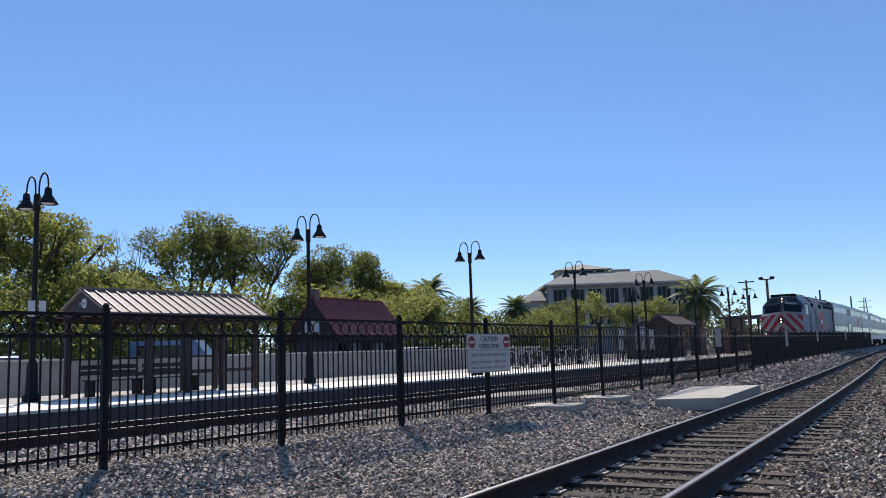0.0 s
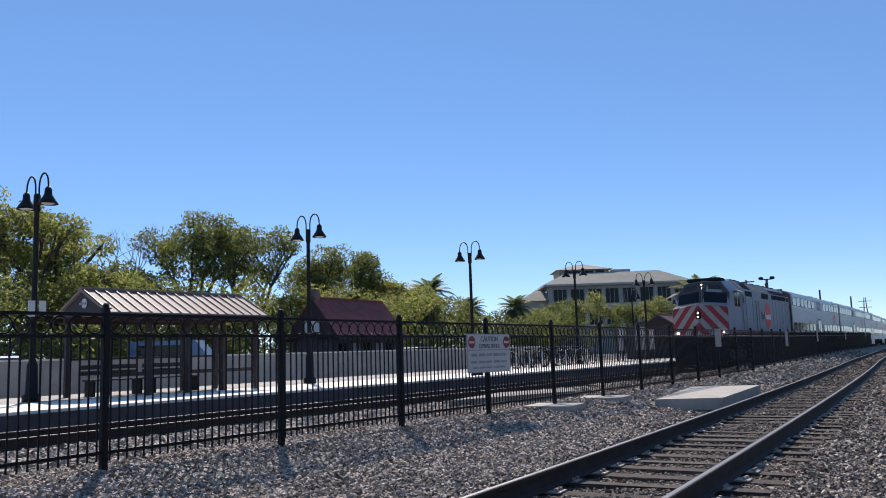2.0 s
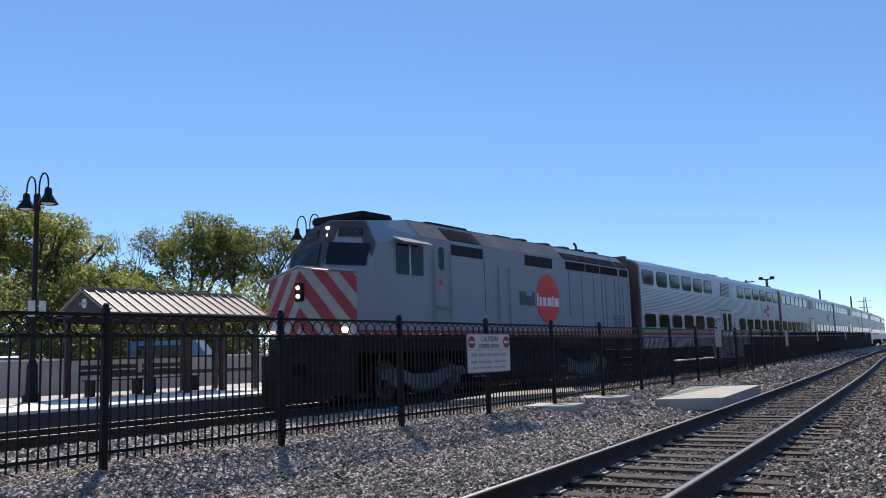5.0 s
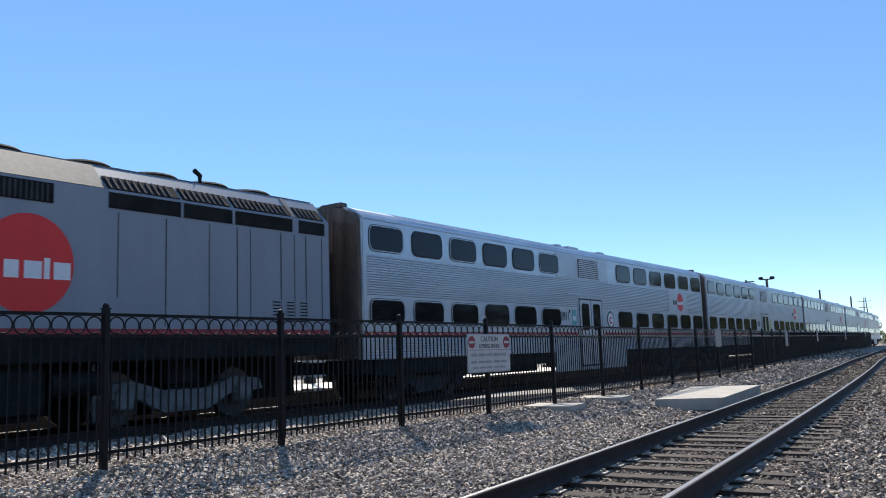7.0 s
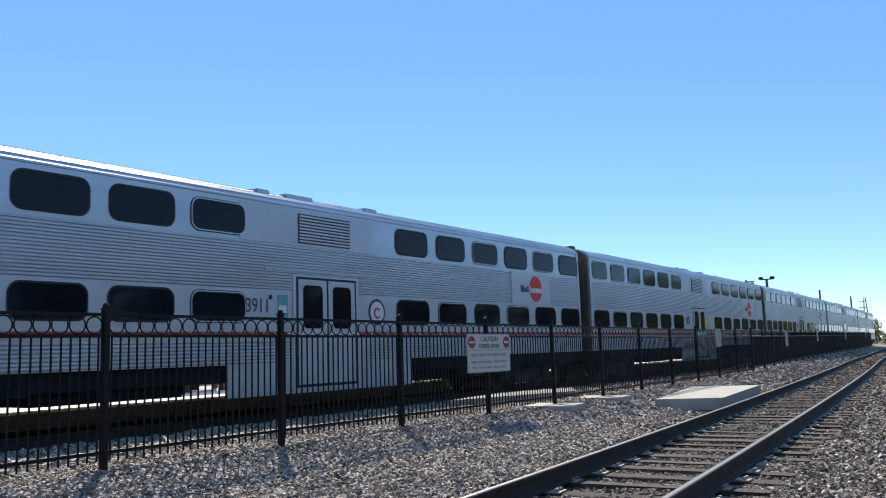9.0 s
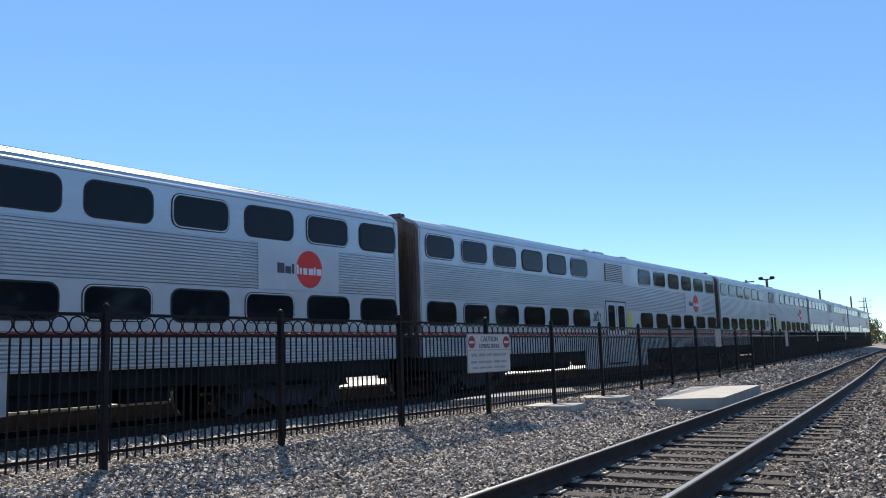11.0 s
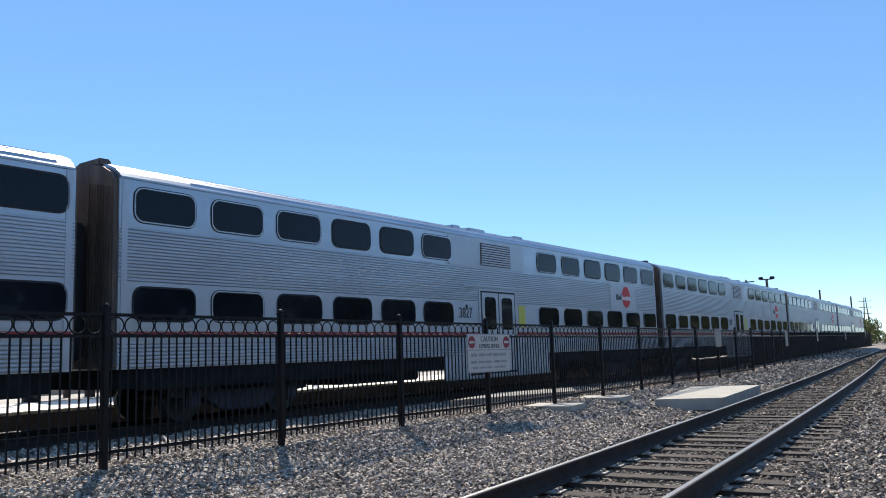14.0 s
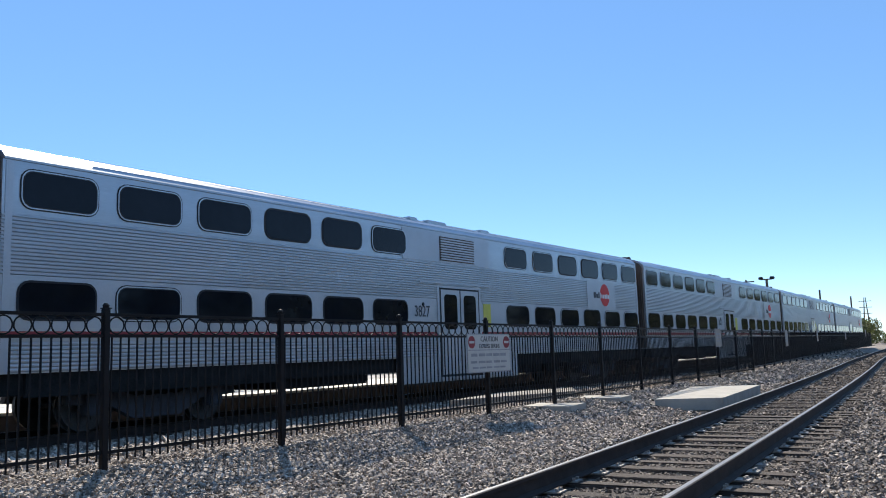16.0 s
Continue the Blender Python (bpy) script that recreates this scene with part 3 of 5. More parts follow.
def gable_shelter(name, label, at, length, half, eave, ridge, roof_mat, ribs, posts, base):
    """Open shelter: x across (ridge at 0), y along from 0 to length."""
    s = thing(name, label, "shelter", at)
    th = 0.06
    sl = (ridge - eave) / half
    for sg in (-1, 1):
        r = part("roof_slope", plate(bmesh.new(), [(0, -0.12, ridge), (sg * (half + 0.12), -0.12, eave - 0.12 * sl), (sg * (half + 0.12), length + 0.12, eave - 0.12 * sl), (0, length + 0.12, ridge)], (0, 0, th)), roof_mat, s, "standing-seam metal roof slope")
        if sg == 1 or ribs < 25:
            for k in range(ribs + 1):
                y = -0.10 + (length + 0.18) * k / ribs
                q = [(0.02 * sg, y, ridge + th), (sg * (half + 0.12), y, eave - 0.12 * sl + th), (sg * (half + 0.12), y + 0.03, eave - 0.12 * sl + th), (0.02 * sg, y + 0.03, ridge + th)]
                part("seam", plate(bmesh.new(), q, (0, 0, 0.03)), roof_mat if roof_mat is not SEAM else MAROON, r)
        part("gutter", boxed(sg * half + (0.08 if sg > 0 else -0.20), sg * half + (0.20 if sg > 0 else -0.08), -0.14, length + 0.14, eave - 0.12 * sl - 0.11, eave - 0.12 * sl + 0.015, bevel=0.01), MAROON, s, "maroon eaves gutter")
    part("ridge_cap", boxed(-0.09, 0.09, -0.13, length + 0.13, ridge + th - 0.03, ridge + th + 0.05, bevel=0.02), roof_mat, s)
    for y in (-0.06, length + 0.02):
        part("gable", prism(bmesh.new(), [(-half, eave - 0.05), (half, eave - 0.05), (0, ridge - 0.02)], y, y + 0.05), MAROON, s, "dark maroon gable end")
    for sg in (-1, 1):
        part("beam", boxed(sg * half * 0.8 - 0.06, sg * half * 0.8 + 0.06, 0, length, eave - 0.22, eave - 0.02, bevel=0.01), MAROON, s)
    for k in range(posts):
        for sg in (-1, 1):
            y = 0.1 + (length - 0.2) * k / (posts - 1)
            x = sg * half * 0.8
            part("post", boxed(x - 0.06, x + 0.06, y - 0.06, y + 0.06, base, eave - 0.2, bevel=0.008), MAROON, s)
    return s


def build_shelters():
    s = gable_shelter("platform_shelter", "open platform shelter with a pale seamed metal roof and maroon posts", pose(-20.7, 12.1, 0.0), 5.2, 1.2, 2.52, 3.14, SEAM, 17, 5, 0.28)
    d = part("emblem", plate(bmesh.new(), [(0.15 + 0.13 * math.cos(a * 0.2618), -0.075, 2.80 + 0.13 * math.sin(a * 0.2618)) for a in range(24)], (0, -0.012, 0)), SIGN, s, "pale round emblem")
    part("emblem_bar", boxed(-0.08, 0.24, -0.098, -0.088, 2.77, 2.83), SIGN_GREY, d)
    for k in range(4):
        y = 0.1 + 5.0 * k / 4
        part("rail", boxed(-1.0, -0.94, y + 0.06, y + 1.19, 1.3, 1.36), MAROON, s, "maroon mid rail")
        part("kick_rail", boxed(0.94, 1.0, y + 0.06, y + 1.19, 0.84, 0.94), MAROON, s, "maroon low rail")
    for y in (0.5, 2.4):
        b = thing("bench", "dark slatted bench inside the platform shelter", "bench", pose(-21.2, 12.0 + y, PLAT_Z), group="shelter benches")
        for k in range(3):
            part("seat_slat", boxed(-0.22 + 0.15 * k, -0.09 + 0.15 * k, 0, 1.7, 0.42, 0.46, bevel=0.006), MAROON, b)
        for k in range(2):
            part("back_slat", boxed(-0.29, -0.25, 0, 1.7, 0.58 + 0.16 * k, 0.70 + 0.16 * k, bevel=0.006), MAROON, b)
        for yy in (0.1, 1.55):
            part("leg", boxed(-0.25, 0.2, yy, yy + 0.06, 0, 0.42, bevel=0.006), BLACK, b)
    # red-roofed hut behind the wall
    h = gable_shelter("red_roof_hut", "small hut with a steep ribbed red metal roof", pose(-35.4, 35.3, 0.15, rz=6), 7.3, 1.9, 2.25, 4.55, RED_ROOF, 20, 4, 0.0)
    part("wall", boxed(-1.45, 1.4, 0.3, 7.0, 0.0, 2.2, bevel=0.01), DARKWALL, h, "dark recessed wall")
    for k in range(5):
        part("window", boxed(1.4, 1.42, 0.7 + 1.25 * k, 1.55 + 1.25 * k, 1.0, 1.8), SIGN_GREY if k in (1, 3) else GLASS, h)
    part("gable_panel", boxed(-0.55, 0.55, -0.1, -0.065, 2.5, 3.3), SIGN, h, "pale louvre panel")
    part("roof_vent", boxed(-0.25, 0.2, 0.0, 0.45, 4.3, 5.1, bevel=0.02), BROWN_ROOF, h)
    # far small shelter with its notice cases
    t = gable_shelter("small_shelter", "small brown-roofed platform shelter further along", pose(-22.0, 56.1, PLAT_Z), 4.0, 1.1, 2.36, 3.03, BROWN_ROOF, 6, 3, 0.0)
    part("back_panel", boxed(-0.95, -0.88, 0.1, 3.9, 0.0, 2.15), DARKWALL, t, "dark back panel")
    part("side_panel", boxed(-0.86, 0.85, 0.05, 0.1, 0.0, 2.15), DARKWALL, t, "dark side panel")


def build_platform_things():
    rng = random.Random(4)
    for y, x, w, h, m in ((46.7, -21.06, 0.9, 2.1, DARKWALL), (49.1, -20.97, 1.7, 2.2, DARKWALL), (52.1, -21.3, 1.1, 2.1, MAROON)):
        b = thing("notice_case", "dark free-standing notice case on the platform", "notice case", pose(x, y, PLAT_Z), group="platform notice cases")
        part("case", boxed(-0.1, 0.1, 0, w, 0.55, h, bevel=0.02), m, b)
        part("glazing", boxed(0.1, 0.108, 0.08, w - 0.08, 0.65, h - 0.1), SIGN_GREY, b, "pale grey poster behind glass")
        for yy in (0.05, w - 0.12):
            part("leg", boxed(-0.05, 0.05, yy, yy + 0.07, 0, 0.57), m, b)
    for y in (54.0, 62.0, 67.0, 73.0):
        b = thing("platform_cabinet", "grey-brown equipment cabinet standing on the platform", "cabinet", pose(-23.2, y, PLAT_Z), group="platform cabinets")
        part("body", boxed(-0.4, 0.4, 0, 1.6, 0, 2.2, bevel=0.03), DARKWALL, b)
        part("door", boxed(0.4, 0.415, 0.1, 1.5, 0.15, 2.1), BROWN_ROOF, b, "brown door")
    # bicycles in the rack
    def bicycle():
        b = thing("bicycle", "parked bicycle with a dark frame at the platform rack", "bicycle", group="bicycles in the rack")
        for y in (0, 1.02):
            wheel = part("wheel", torus(bmesh.new(), (0, y, 0.34), 0.32, 0.02, "x", 18, 5), RUBBER, b)
            part("rim", torus(bmesh.new(), (0, y, 0.34), 0.297, 0.008, "x", 18, 4), DARKWALL, wheel)
            sp = bmesh.new()
            for k in range(8):
                a = math.pi * k / 4
                rod(sp, (0, y, 0.34), (0, y + 0.29 * math.cos(a), 0.34 + 0.29 * math.sin(a)), 0.004, n=4)
            part("spokes", sp, CHROME, wheel)
        fr = bmesh.new()
        for a, c in (((0, 0.0, 0.34), (0, 0.44, 0.30)), ((0, 0.44, 0.30), (0, 0.34, 0.82)), ((0, 0.0, 0.34), (0, 0.34, 0.8)), ((0, 0.36, 0.78), (0, 0.86, 0.8)), ((0, 0.44, 0.30), (0, 0.86, 0.74))):
            rod(fr, a, c, 0.018, n=6)
        part("frame", fr, BLACK, b)
        part("fork", rod(rod(bmesh.new(), (0, 0.86, 0.86), (0, 0.92, 0.6), 0.018, n=6), (0, 0.92, 0.6), (0, 1.02, 0.34), 0.014, n=6), BLACK, b)
        part("handlebar", tube(bmesh.new(), [(-0.28, 0.78, 0.98), (-0.1, 0.86, 1.0), (0.1, 0.86, 1.0), (0.28, 0.78, 0.98)], 0.014), CHROME, b)
        part("saddle", boxed(-0.07, 0.07, 0.2, 0.46, 0.88, 0.94, bevel=0.02), RUBBER, b)
        part("seat_post", rod(bmesh.new(), (0, 0.34, 0.8), (0, 0.33, 0.9), 0.014, n=6), CHROME, b)
        return b
    first = bicycle()
    n = 14
    for i in range(n):
        y = 33.1 + i * 0.68
        m = pose(-20.3 - 0.08 * rng.random() - (0.0 if i % 2 else 0.5), y, PLAT_Z, rx=0, ry=rng.uniform(-6, 6), rz=60 + rng.uniform(-18, 18))
        if i == 0:
            first.matrix_basis = m
        else:
            copy_thing(first, m)
    rack = thing("bicycle_rack", "galvanised hoop bicycle rack on the platform", "bicycle rack")
    for i in range(8):
        y = 32.9 + i * 1.24
        z = PLAT_Z
        part("hoop", tube(bmesh.new(), [(-20.6, y, z), (-20.6, y, z + 0.75), (-20.3, y + 0.05, z + 0.9), (-19.9, y + 0.05, z + 0.75), (-19.9, y, z)], 0.025), CHROME, rack)


def build_parked():
    def car(label, paint, m):
        c = thing("parked_car", label, "car", m, group="parked cars")
        bm = bmesh.new()
        prism(bm, [(-2.2, 0.35), (2.2, 0.35), (2.2, 0.8), (1.4, 0.95), (-1.9, 0.98), (-2.2, 0.8)], -0.88, 0.88)
        part("body", bm, paint, c)
        part("cabin", prism(bmesh.new(), [(1.3, 0.94), (0.55, 1.42), (-1.2, 1.45), (-1.85, 0.96)], -0.74, 0.74), GLASS, c, "dark glazed cabin")
        part("roof", prism(bmesh.new(), [(0.6, 1.4), (0.5, 1.48), (-1.15, 1.5), (-1.25, 1.42)], -0.72, 0.72), paint, c)
        for x in (-1.4, 1.4):
            for y in (-0.85, 0.72):
                part("wheel", rod(bmesh.new(), (x, y, 0.33), (x, y + 0.2, 0.33), 0.33, n=16), RUBBER, c)
    car("silver parked car behind the low wall", CARPAINT, pose(-33.8, 16.0, 0.15, rz=12))
    car("white parked car behind the low wall", CARWHITE, pose(-36.6, 12.8, 0.15, rz=14))
    car("white parked car behind the low wall", CARWHITE, pose(-36.0, 46.9, 0.15, rz=82))
    v = thing("parked_van", "blue parked van behind the low wall", "van", pose(-39.4, 28.7, 0.15, rz=37))
    part("body", prism(bmesh.new(), [(-2.5, 0.35), (2.5, 0.35), (2.5, 1.1), (1.9, 1.3), (1.2, 2.2), (-2.5, 2.2)], -0.95, 0.95), CARBLUE, v)
    part("window", boxed(-2.0, 1.0, -0.97, -0.95, 1.3, 1.95), GLASS, v)
    for x in (-1.6, 1.6):
        for y in (-0.9, 0.75):
            part("wheel", rod(bmesh.new(), (x, y, 0.36), (x, y + 0.2, 0.36), 0.36, n=16), RUBBER, v)


# ---- trees ----
def leaf_cloud(clumps, per, size, rng, droop=0.0):
    """Small folded leaves about each clump (centre, radius)."""
    vs, fs, k = [], [], 0
    for c, r in clumps:
        n = int(per * (r ** 2))
        d = rng.normal(size=(n, 3))
        d /= np.linalg.norm(d, axis=1)[:, None]
        rad = r * rng.uniform(0.35, 1.0, n) ** 0.6
        pts = np.array(c) + d * rad[:, None] * np.array((1, 1, 0.8))
        for q in pts:
            s = size * rng.uniform(0.6, 1.4)
            a = rng.normal(size=3)
            a[2] -= droop
            a /= np.linalg.norm(a)
            b = np.cross(a, rng.normal(size=3))
            b /= np.linalg.norm(b) + 1e-9
            vs.append(np.array((q - a * s, q + b * s * 0.42, q + a * s, q - b * s * 0.42)))
            fs.append((4 * k, 4 * k + 1, 4 * k + 2))
            fs.append((4 * k, 4 * k + 2, 4 * k + 3))
            k += 1
    return np.concatenate(vs), fs


def branch(bm, a, d, length, r, depth, rng, ends, spread=0.55, lift=0.15):
    a = Vector(a)
    p = a
    steps = 3
    for i in range(steps):
        d = (d + Vector((rng.uniform(-1, 1), rng.uniform(-1, 1), rng.uniform(-0.6, 0.9))) * 0.18).normalized()
        q = p + d * length / steps
        rod(bm, p, q, r * (1 - 0.25 * i / steps), r * (1 - 0.25 * (i + 1) / steps), 6 if depth > 1 else 4)
        p = q
    if depth == 0:
        ends.append(tuple(p))
        return
    for k in range(rng.choice((2, 3))):
        e = (d + Vector((rng.uniform(-1, 1), rng.uniform(-1, 1), rng.uniform(-0.5, 0.8) + lift)) * spread * 1.4).normalized()
        branch(bm, p, e, length * rng.uniform(0.6, 0.8), r * 0.62, depth - 1, rng, ends, spread, lift)


def tree(label, x, y, height, width, leaf, seed, trunk=0.3, first=0.28, per=60, size=0.13, clump=0.95, bare=False, droop=0.3, fill=10, low=0.35, group="station trees"):
    rng = random.Random(seed)
    nr = np.random.default_rng(seed)
    t = thing("tree", label, "tree", pose(x, y, -0.3), group=group)
    bm, ends = bmesh.new(), []
    h0 = height * first
    rod(bm, (0, 0, 0), (0.1, 0, h0), trunk, trunk * 0.75, 9)
    for k in range(4):
        a = 2 * math.pi * (k + rng.random() * 0.6) / 4
        d = Vector((math.cos(a) * 0.55, math.sin(a) * 0.55, 1)).normalized()
        branch(bm, (0.1, 0, h0 - 0.05), d, height * (0.22 if bare else 0.27), trunk * 0.55, 4 if bare else 2, rng, ends)
    # fit the ends into the crown's size
    e = np.array(ends)
    lo, hi = e.min(0), e.max(0)
    sx = width / max(0.1, (hi[0] - lo[0] + hi[1] - lo[1]) / 2 + 2 * clump * (0 if bare else 0.8))
    top = hi[2] + (0 if bare else clump * 0.7)
    sz = (height - h0) / (top - h0)
    for v in bm.verts:
        v.co.x *= sx
        v.co.y *= sx
        if v.co.z > h0:
            v.co.z = h0 + (v.co.z - h0) * sz
    part("trunk", bm, DEADWOOD if bare else BARK, t, "bare forked trunk and branches" if bare else "dark forked trunk and limbs")
    e[:, :2] *= sx
    e[:, 2] = h0 + (e[:, 2] - h0) * sz
    if not bare:
        clumps = [(c, clump * rng.uniform(0.6, 1.25)) for c in e]
        mid, zr = (height + low * height) / 2, (height - low * height) / 2 - clump * 0.5
        for _ in range(fill):
            d = Vector((rng.gauss(0, 1), rng.gauss(0, 1), rng.gauss(0, 1))).normalized() * rng.uniform(0.45, 1.0)
            clumps.append(((d.x * width * 0.42, d.y * width * 0.42, mid + d.z * zr), clump * rng.uniform(0.5, 1.1)))
        v, f = leaf_cloud(clumps, per, size, nr, droop)
        raw("crown", v, f, leaf, t, "uneven leafy crown with gaps")
    return t


def shrub(label, x, y, height, width, leaf, seed, per=70, size=0.13):
    rng, nr = random.Random(seed), np.random.default_rng(seed)
    t = thing("bush", label, "bush", pose(x, y, -0.3), group="bushes behind the platform")
    bm = bmesh.new()
    for k in range(5):
        rod(bm, (0, 0, 0), (rng.uniform(-0.4, 0.4) * width, rng.uniform(-0.4, 0.4) * width, height * 0.7), 0.06, 0.02, 5)
    part("stem", bm, BARK, t)
    cl = [((rng.uniform(-0.5, 0.5) * width, rng.uniform(-0.5, 0.5) * width, height * rng.uniform(0.25, 0.88)), rng.uniform(0.5, 0.9) * min(width, height) * 0.3) for _ in range(26)]
    v, f = leaf_cloud(cl, per, size, nr)
    raw("crown", v, f, leaf, t)


def palm(x, y, height, spread, seed):
    rng = random.Random(seed)
    t = thing("palm_tree", "palm with a shaggy trunk and arching fronds", "palm tree", pose(x, y, -0.3), group="palms behind the platform")
    bm = bmesh.new()
    z0 = height - spread * 0.55
    prof = [(0.0, 0)] + [(0.30 + 0.05 * (k % 2), z0 * k / 14) for k in range(15)] + [(0.45, z0 + 0.1), (0.3, z0 + 0.5), (0, z0 + 0.6)]
    part("trunk", lathe(bm, prof, 10), BARK, t, "rough ringed trunk")
    for k in range(60):
        a = k * 2.39996 + rng.uniform(-0.2, 0.2)
        up = radians(80 - 125 * (k / 60) + rng.uniform(-8, 8))
        L = spread * rng.uniform(0.85, 1.1)
        vs, fs = [], []
        p = Vector((0, 0, z0 + 0.3))
        n = 12
        for i in range(n):
            el = up - radians(10 + 75 * (i / n) ** 1.3)
            d = Vector((math.cos(a) * math.cos(el), math.sin(a) * math.cos(el), math.sin(el)))
            side = Vector((-math.sin(a), math.cos(a), 0))
            q = p + d * L / n
            w = L * 0.20 * math.sin(math.pi * min(1, (i + 1.2) / (n + 0.6))) + 0.04
            for sg in (-1, 1):
                for u in (0.1, 0.43, 0.77):
                    b = len(vs)
                    o = p + (q - p) * u
                    tip = o + side * sg * w + d * w * 0.55 - Vector((0, 0, w * 0.35))
                    vs += [o, o + d * L * 0.04, tip]
                    fs.append((b, b + 1, b + 2))
            b = len(vs)
            vs += [p - side * 0.02, p + side * 0.02, q + side * 0.015, q - side * 0.015]
            fs.append((b, b + 1, b + 2, b + 3))
            p = q
        raw("frond", vs, fs, PALM_LEAF, t)


def build_green():
    A = "broad leafy tree with a light green crown"
    tree(A, -47.9, 18.3, 11.9, 9.5, LEAF_LIGHT, 11, 0.35, 0.22, per=204, size=0.13, clump=1.15, fill=114, low=0.2)
    tree(A, -50.2, 25.7, 11.9, 8.5, LEAF_LIGHT, 12, 0.35, 0.22, per=204, size=0.13, clump=1.1, fill=94, low=0.2)
    tree("leafy tree with drooping lower branches", -45.3, 26.7, 7.5, 6.0, LEAF_LIGHT, 23, 0.25, 0.2, per=204, size=0.125, clump=0.95, fill=67, low=0.15)
    tree("bare grey tree with thin leafless twigs", -51.6, 33.1, 11.1, 6.5, LEAF_MID, 13, 0.13, 0.5, bare=True)
    tree("medium tree below the bare one", -52.6, 33.1, 8.7, 7.5, LEAF_MID, 14, 0.2, 0.25, per=195, size=0.125, clump=1.0, fill=74, low=0.15)
    tree("tall airy tree with dark twisting limbs", -50.8, 38.2, 12.7, 8.0, LEAF_MID, 15, 0.3, 0.3, per=195, size=0.125, clump=1.0, fill=67, low=0.5)
    tree("tall airy tree with dark twisting limbs", -51.1, 44.5, 12.4, 8.0, LEAF_MID, 16, 0.3, 0.3, per=195, size=0.125, clump=0.95, fill=62, low=0.5)
    tree("lower leafy tree in front of the tall ones", -47.1, 45.4, 7.2, 6.0, LEAF_LIGHT, 17, 0.25, 0.2, per=204, size=0.125, clump=0.95, fill=54, low=0.15)
    tree("lower leafy tree in front of the tall ones", -47.8, 37.9, 6.5, 6.5, LEAF_MID, 24, 0.2, 0.2, per=204, size=0.125, clump=0.9, fill=54, low=0.15)
    tree("dense dark green rounded tree", -54.7, 58.1, 12, 10.0, LEAF_MID, 18, 0.4, 0.25, per=221, size=0.13, clump=1.3, fill=108, droop=0, low=0.3)
    tree("leafy tree beside the dark one", -49.8, 60.3, 8.7, 7.0, LEAF_LIGHT, 19, 0.3, 0.2, per=204, size=0.125, clump=1.05, fill=74, low=0.15)
    tree("leafy tree beside the dark one", -45.8, 59.5, 7.2, 6.0, LEAF_LIGHT, 20, 0.3, 0.15, per=204, size=0.125, clump=0.95, fill=60, low=0.1)
    for i, (x, y, h, w, lf) in enumerate(((-43, 20, 5.9, 7, LEAF_MID), (-44.2, 24, 6.4, 7, LEAF_LIGHT), (-44.5, 31, 6.9, 7, LEAF_MID), (-45.6, 34.9, 6.8, 7, LEAF_LIGHT), (-45.9, 39.9, 5.7, 7, LEAF_MID),
                                          (-45.3, 50, 7.2, 7, LEAF_LIGHT), (-45.5, 55, 6.9, 7, LEAF_LIGHT), (-47, 64.9, 7.1, 6.5, LEAF_MID), (-47.4, 72.9, 5.9, 6, LEAF_DARK), (-47.7, 79.9, 5.8, 6, LEAF_MID), (-47, 87, 5.7, 6, LEAF_MID))):
        shrub("dense green bush behind the car park", x, y, h, w, lf, 40 + i, per=153, size=0.125)
    palm(-51.9, 69.0, 9.0, 2.9, 1)
    palm(-50.4, 74.0, 7.0, 2.4, 2)
    palm(-50.6, 84.2, 7.6, 2.6, 3)
    palm(-28.4, 83.6, 7.9, 3.3, 4)
    B = "young street tree in front of the office building"
    for i, (x, y, h, w) in enumerate(((-50.7, 90.8, 7.3, 5), (-48.3, 92.9, 8.1, 5.0), (-45.8, 95, 8.6, 5.0), (-42.4, 96.2, 7.2, 4.5), (-39.4, 97.3, 7.7, 4.5), (-36.5, 98.5, 7.1, 4.5), (-30.9, 84.7, 5.1, 4))):
        tree(B, x, y, h, w, LEAF_MID if i % 2 else LEAF_LIGHT, 60 + i, 0.16, 0.2, per=120, size=0.13, clump=0.8, fill=34, low=0.15, group="trees by the office")
    # dark woods where the line disappears
    cl = []
    rng = random.Random(5)
    for k in range(90):
        y = 260 + rng.uniform(-40, 60)
        cl.append(((rng.uniform(-60, -38), y, rng.uniform(0.5, 6.0)), rng.uniform(1.5, 3)))
    v, f = leaf_cloud(cl, 22, 0.4, np.random.default_rng(9))
    tagged(raw("far_woods", v, f, LEAF_DARK), "dark distant trees where the track vanishes", "trees", kind="stuff")
    # added greenery, never in view, that darkens reflections in the cars' sides
    cl = []
    for k in range(1100):
        cl.append(((rng.uniform(17, 24), -70 + 520 * (k / 1100) ** 1.2, rng.uniform(0.0, 8.0 if k < 480 else 12.0)), rng.uniform(1.6, 2.6)))
    v, f = leaf_cloud(cl, 16, 0.5, np.random.default_rng(12))
    tagged(raw("hedge_row", v, f, LEAF_DARK), "unseen dark greenery added across the line for reflections", "trees", kind="stuff")
    cl = []
    for k in range(160):
        cl.append(((rng.uniform(-140, -60), rng.uniform(40, 200), rng.uniform(0.5, 7.0)), rng.uniform(1.5, 2.6)))
    for k in range(150):
        cl.append(((rng.uniform(-90, -44), rng.uniform(150, 300), rng.uniform(0.2, 8.5)), rng.uniform(1.5, 2.8)))
    v, f = leaf_cloud(cl, 16, 0.42, np.random.default_rng(10))
    tagged(raw("far_hedge", v, f, LEAF_DARK), "dark distant greenery behind the car park", "trees", kind="stuff")


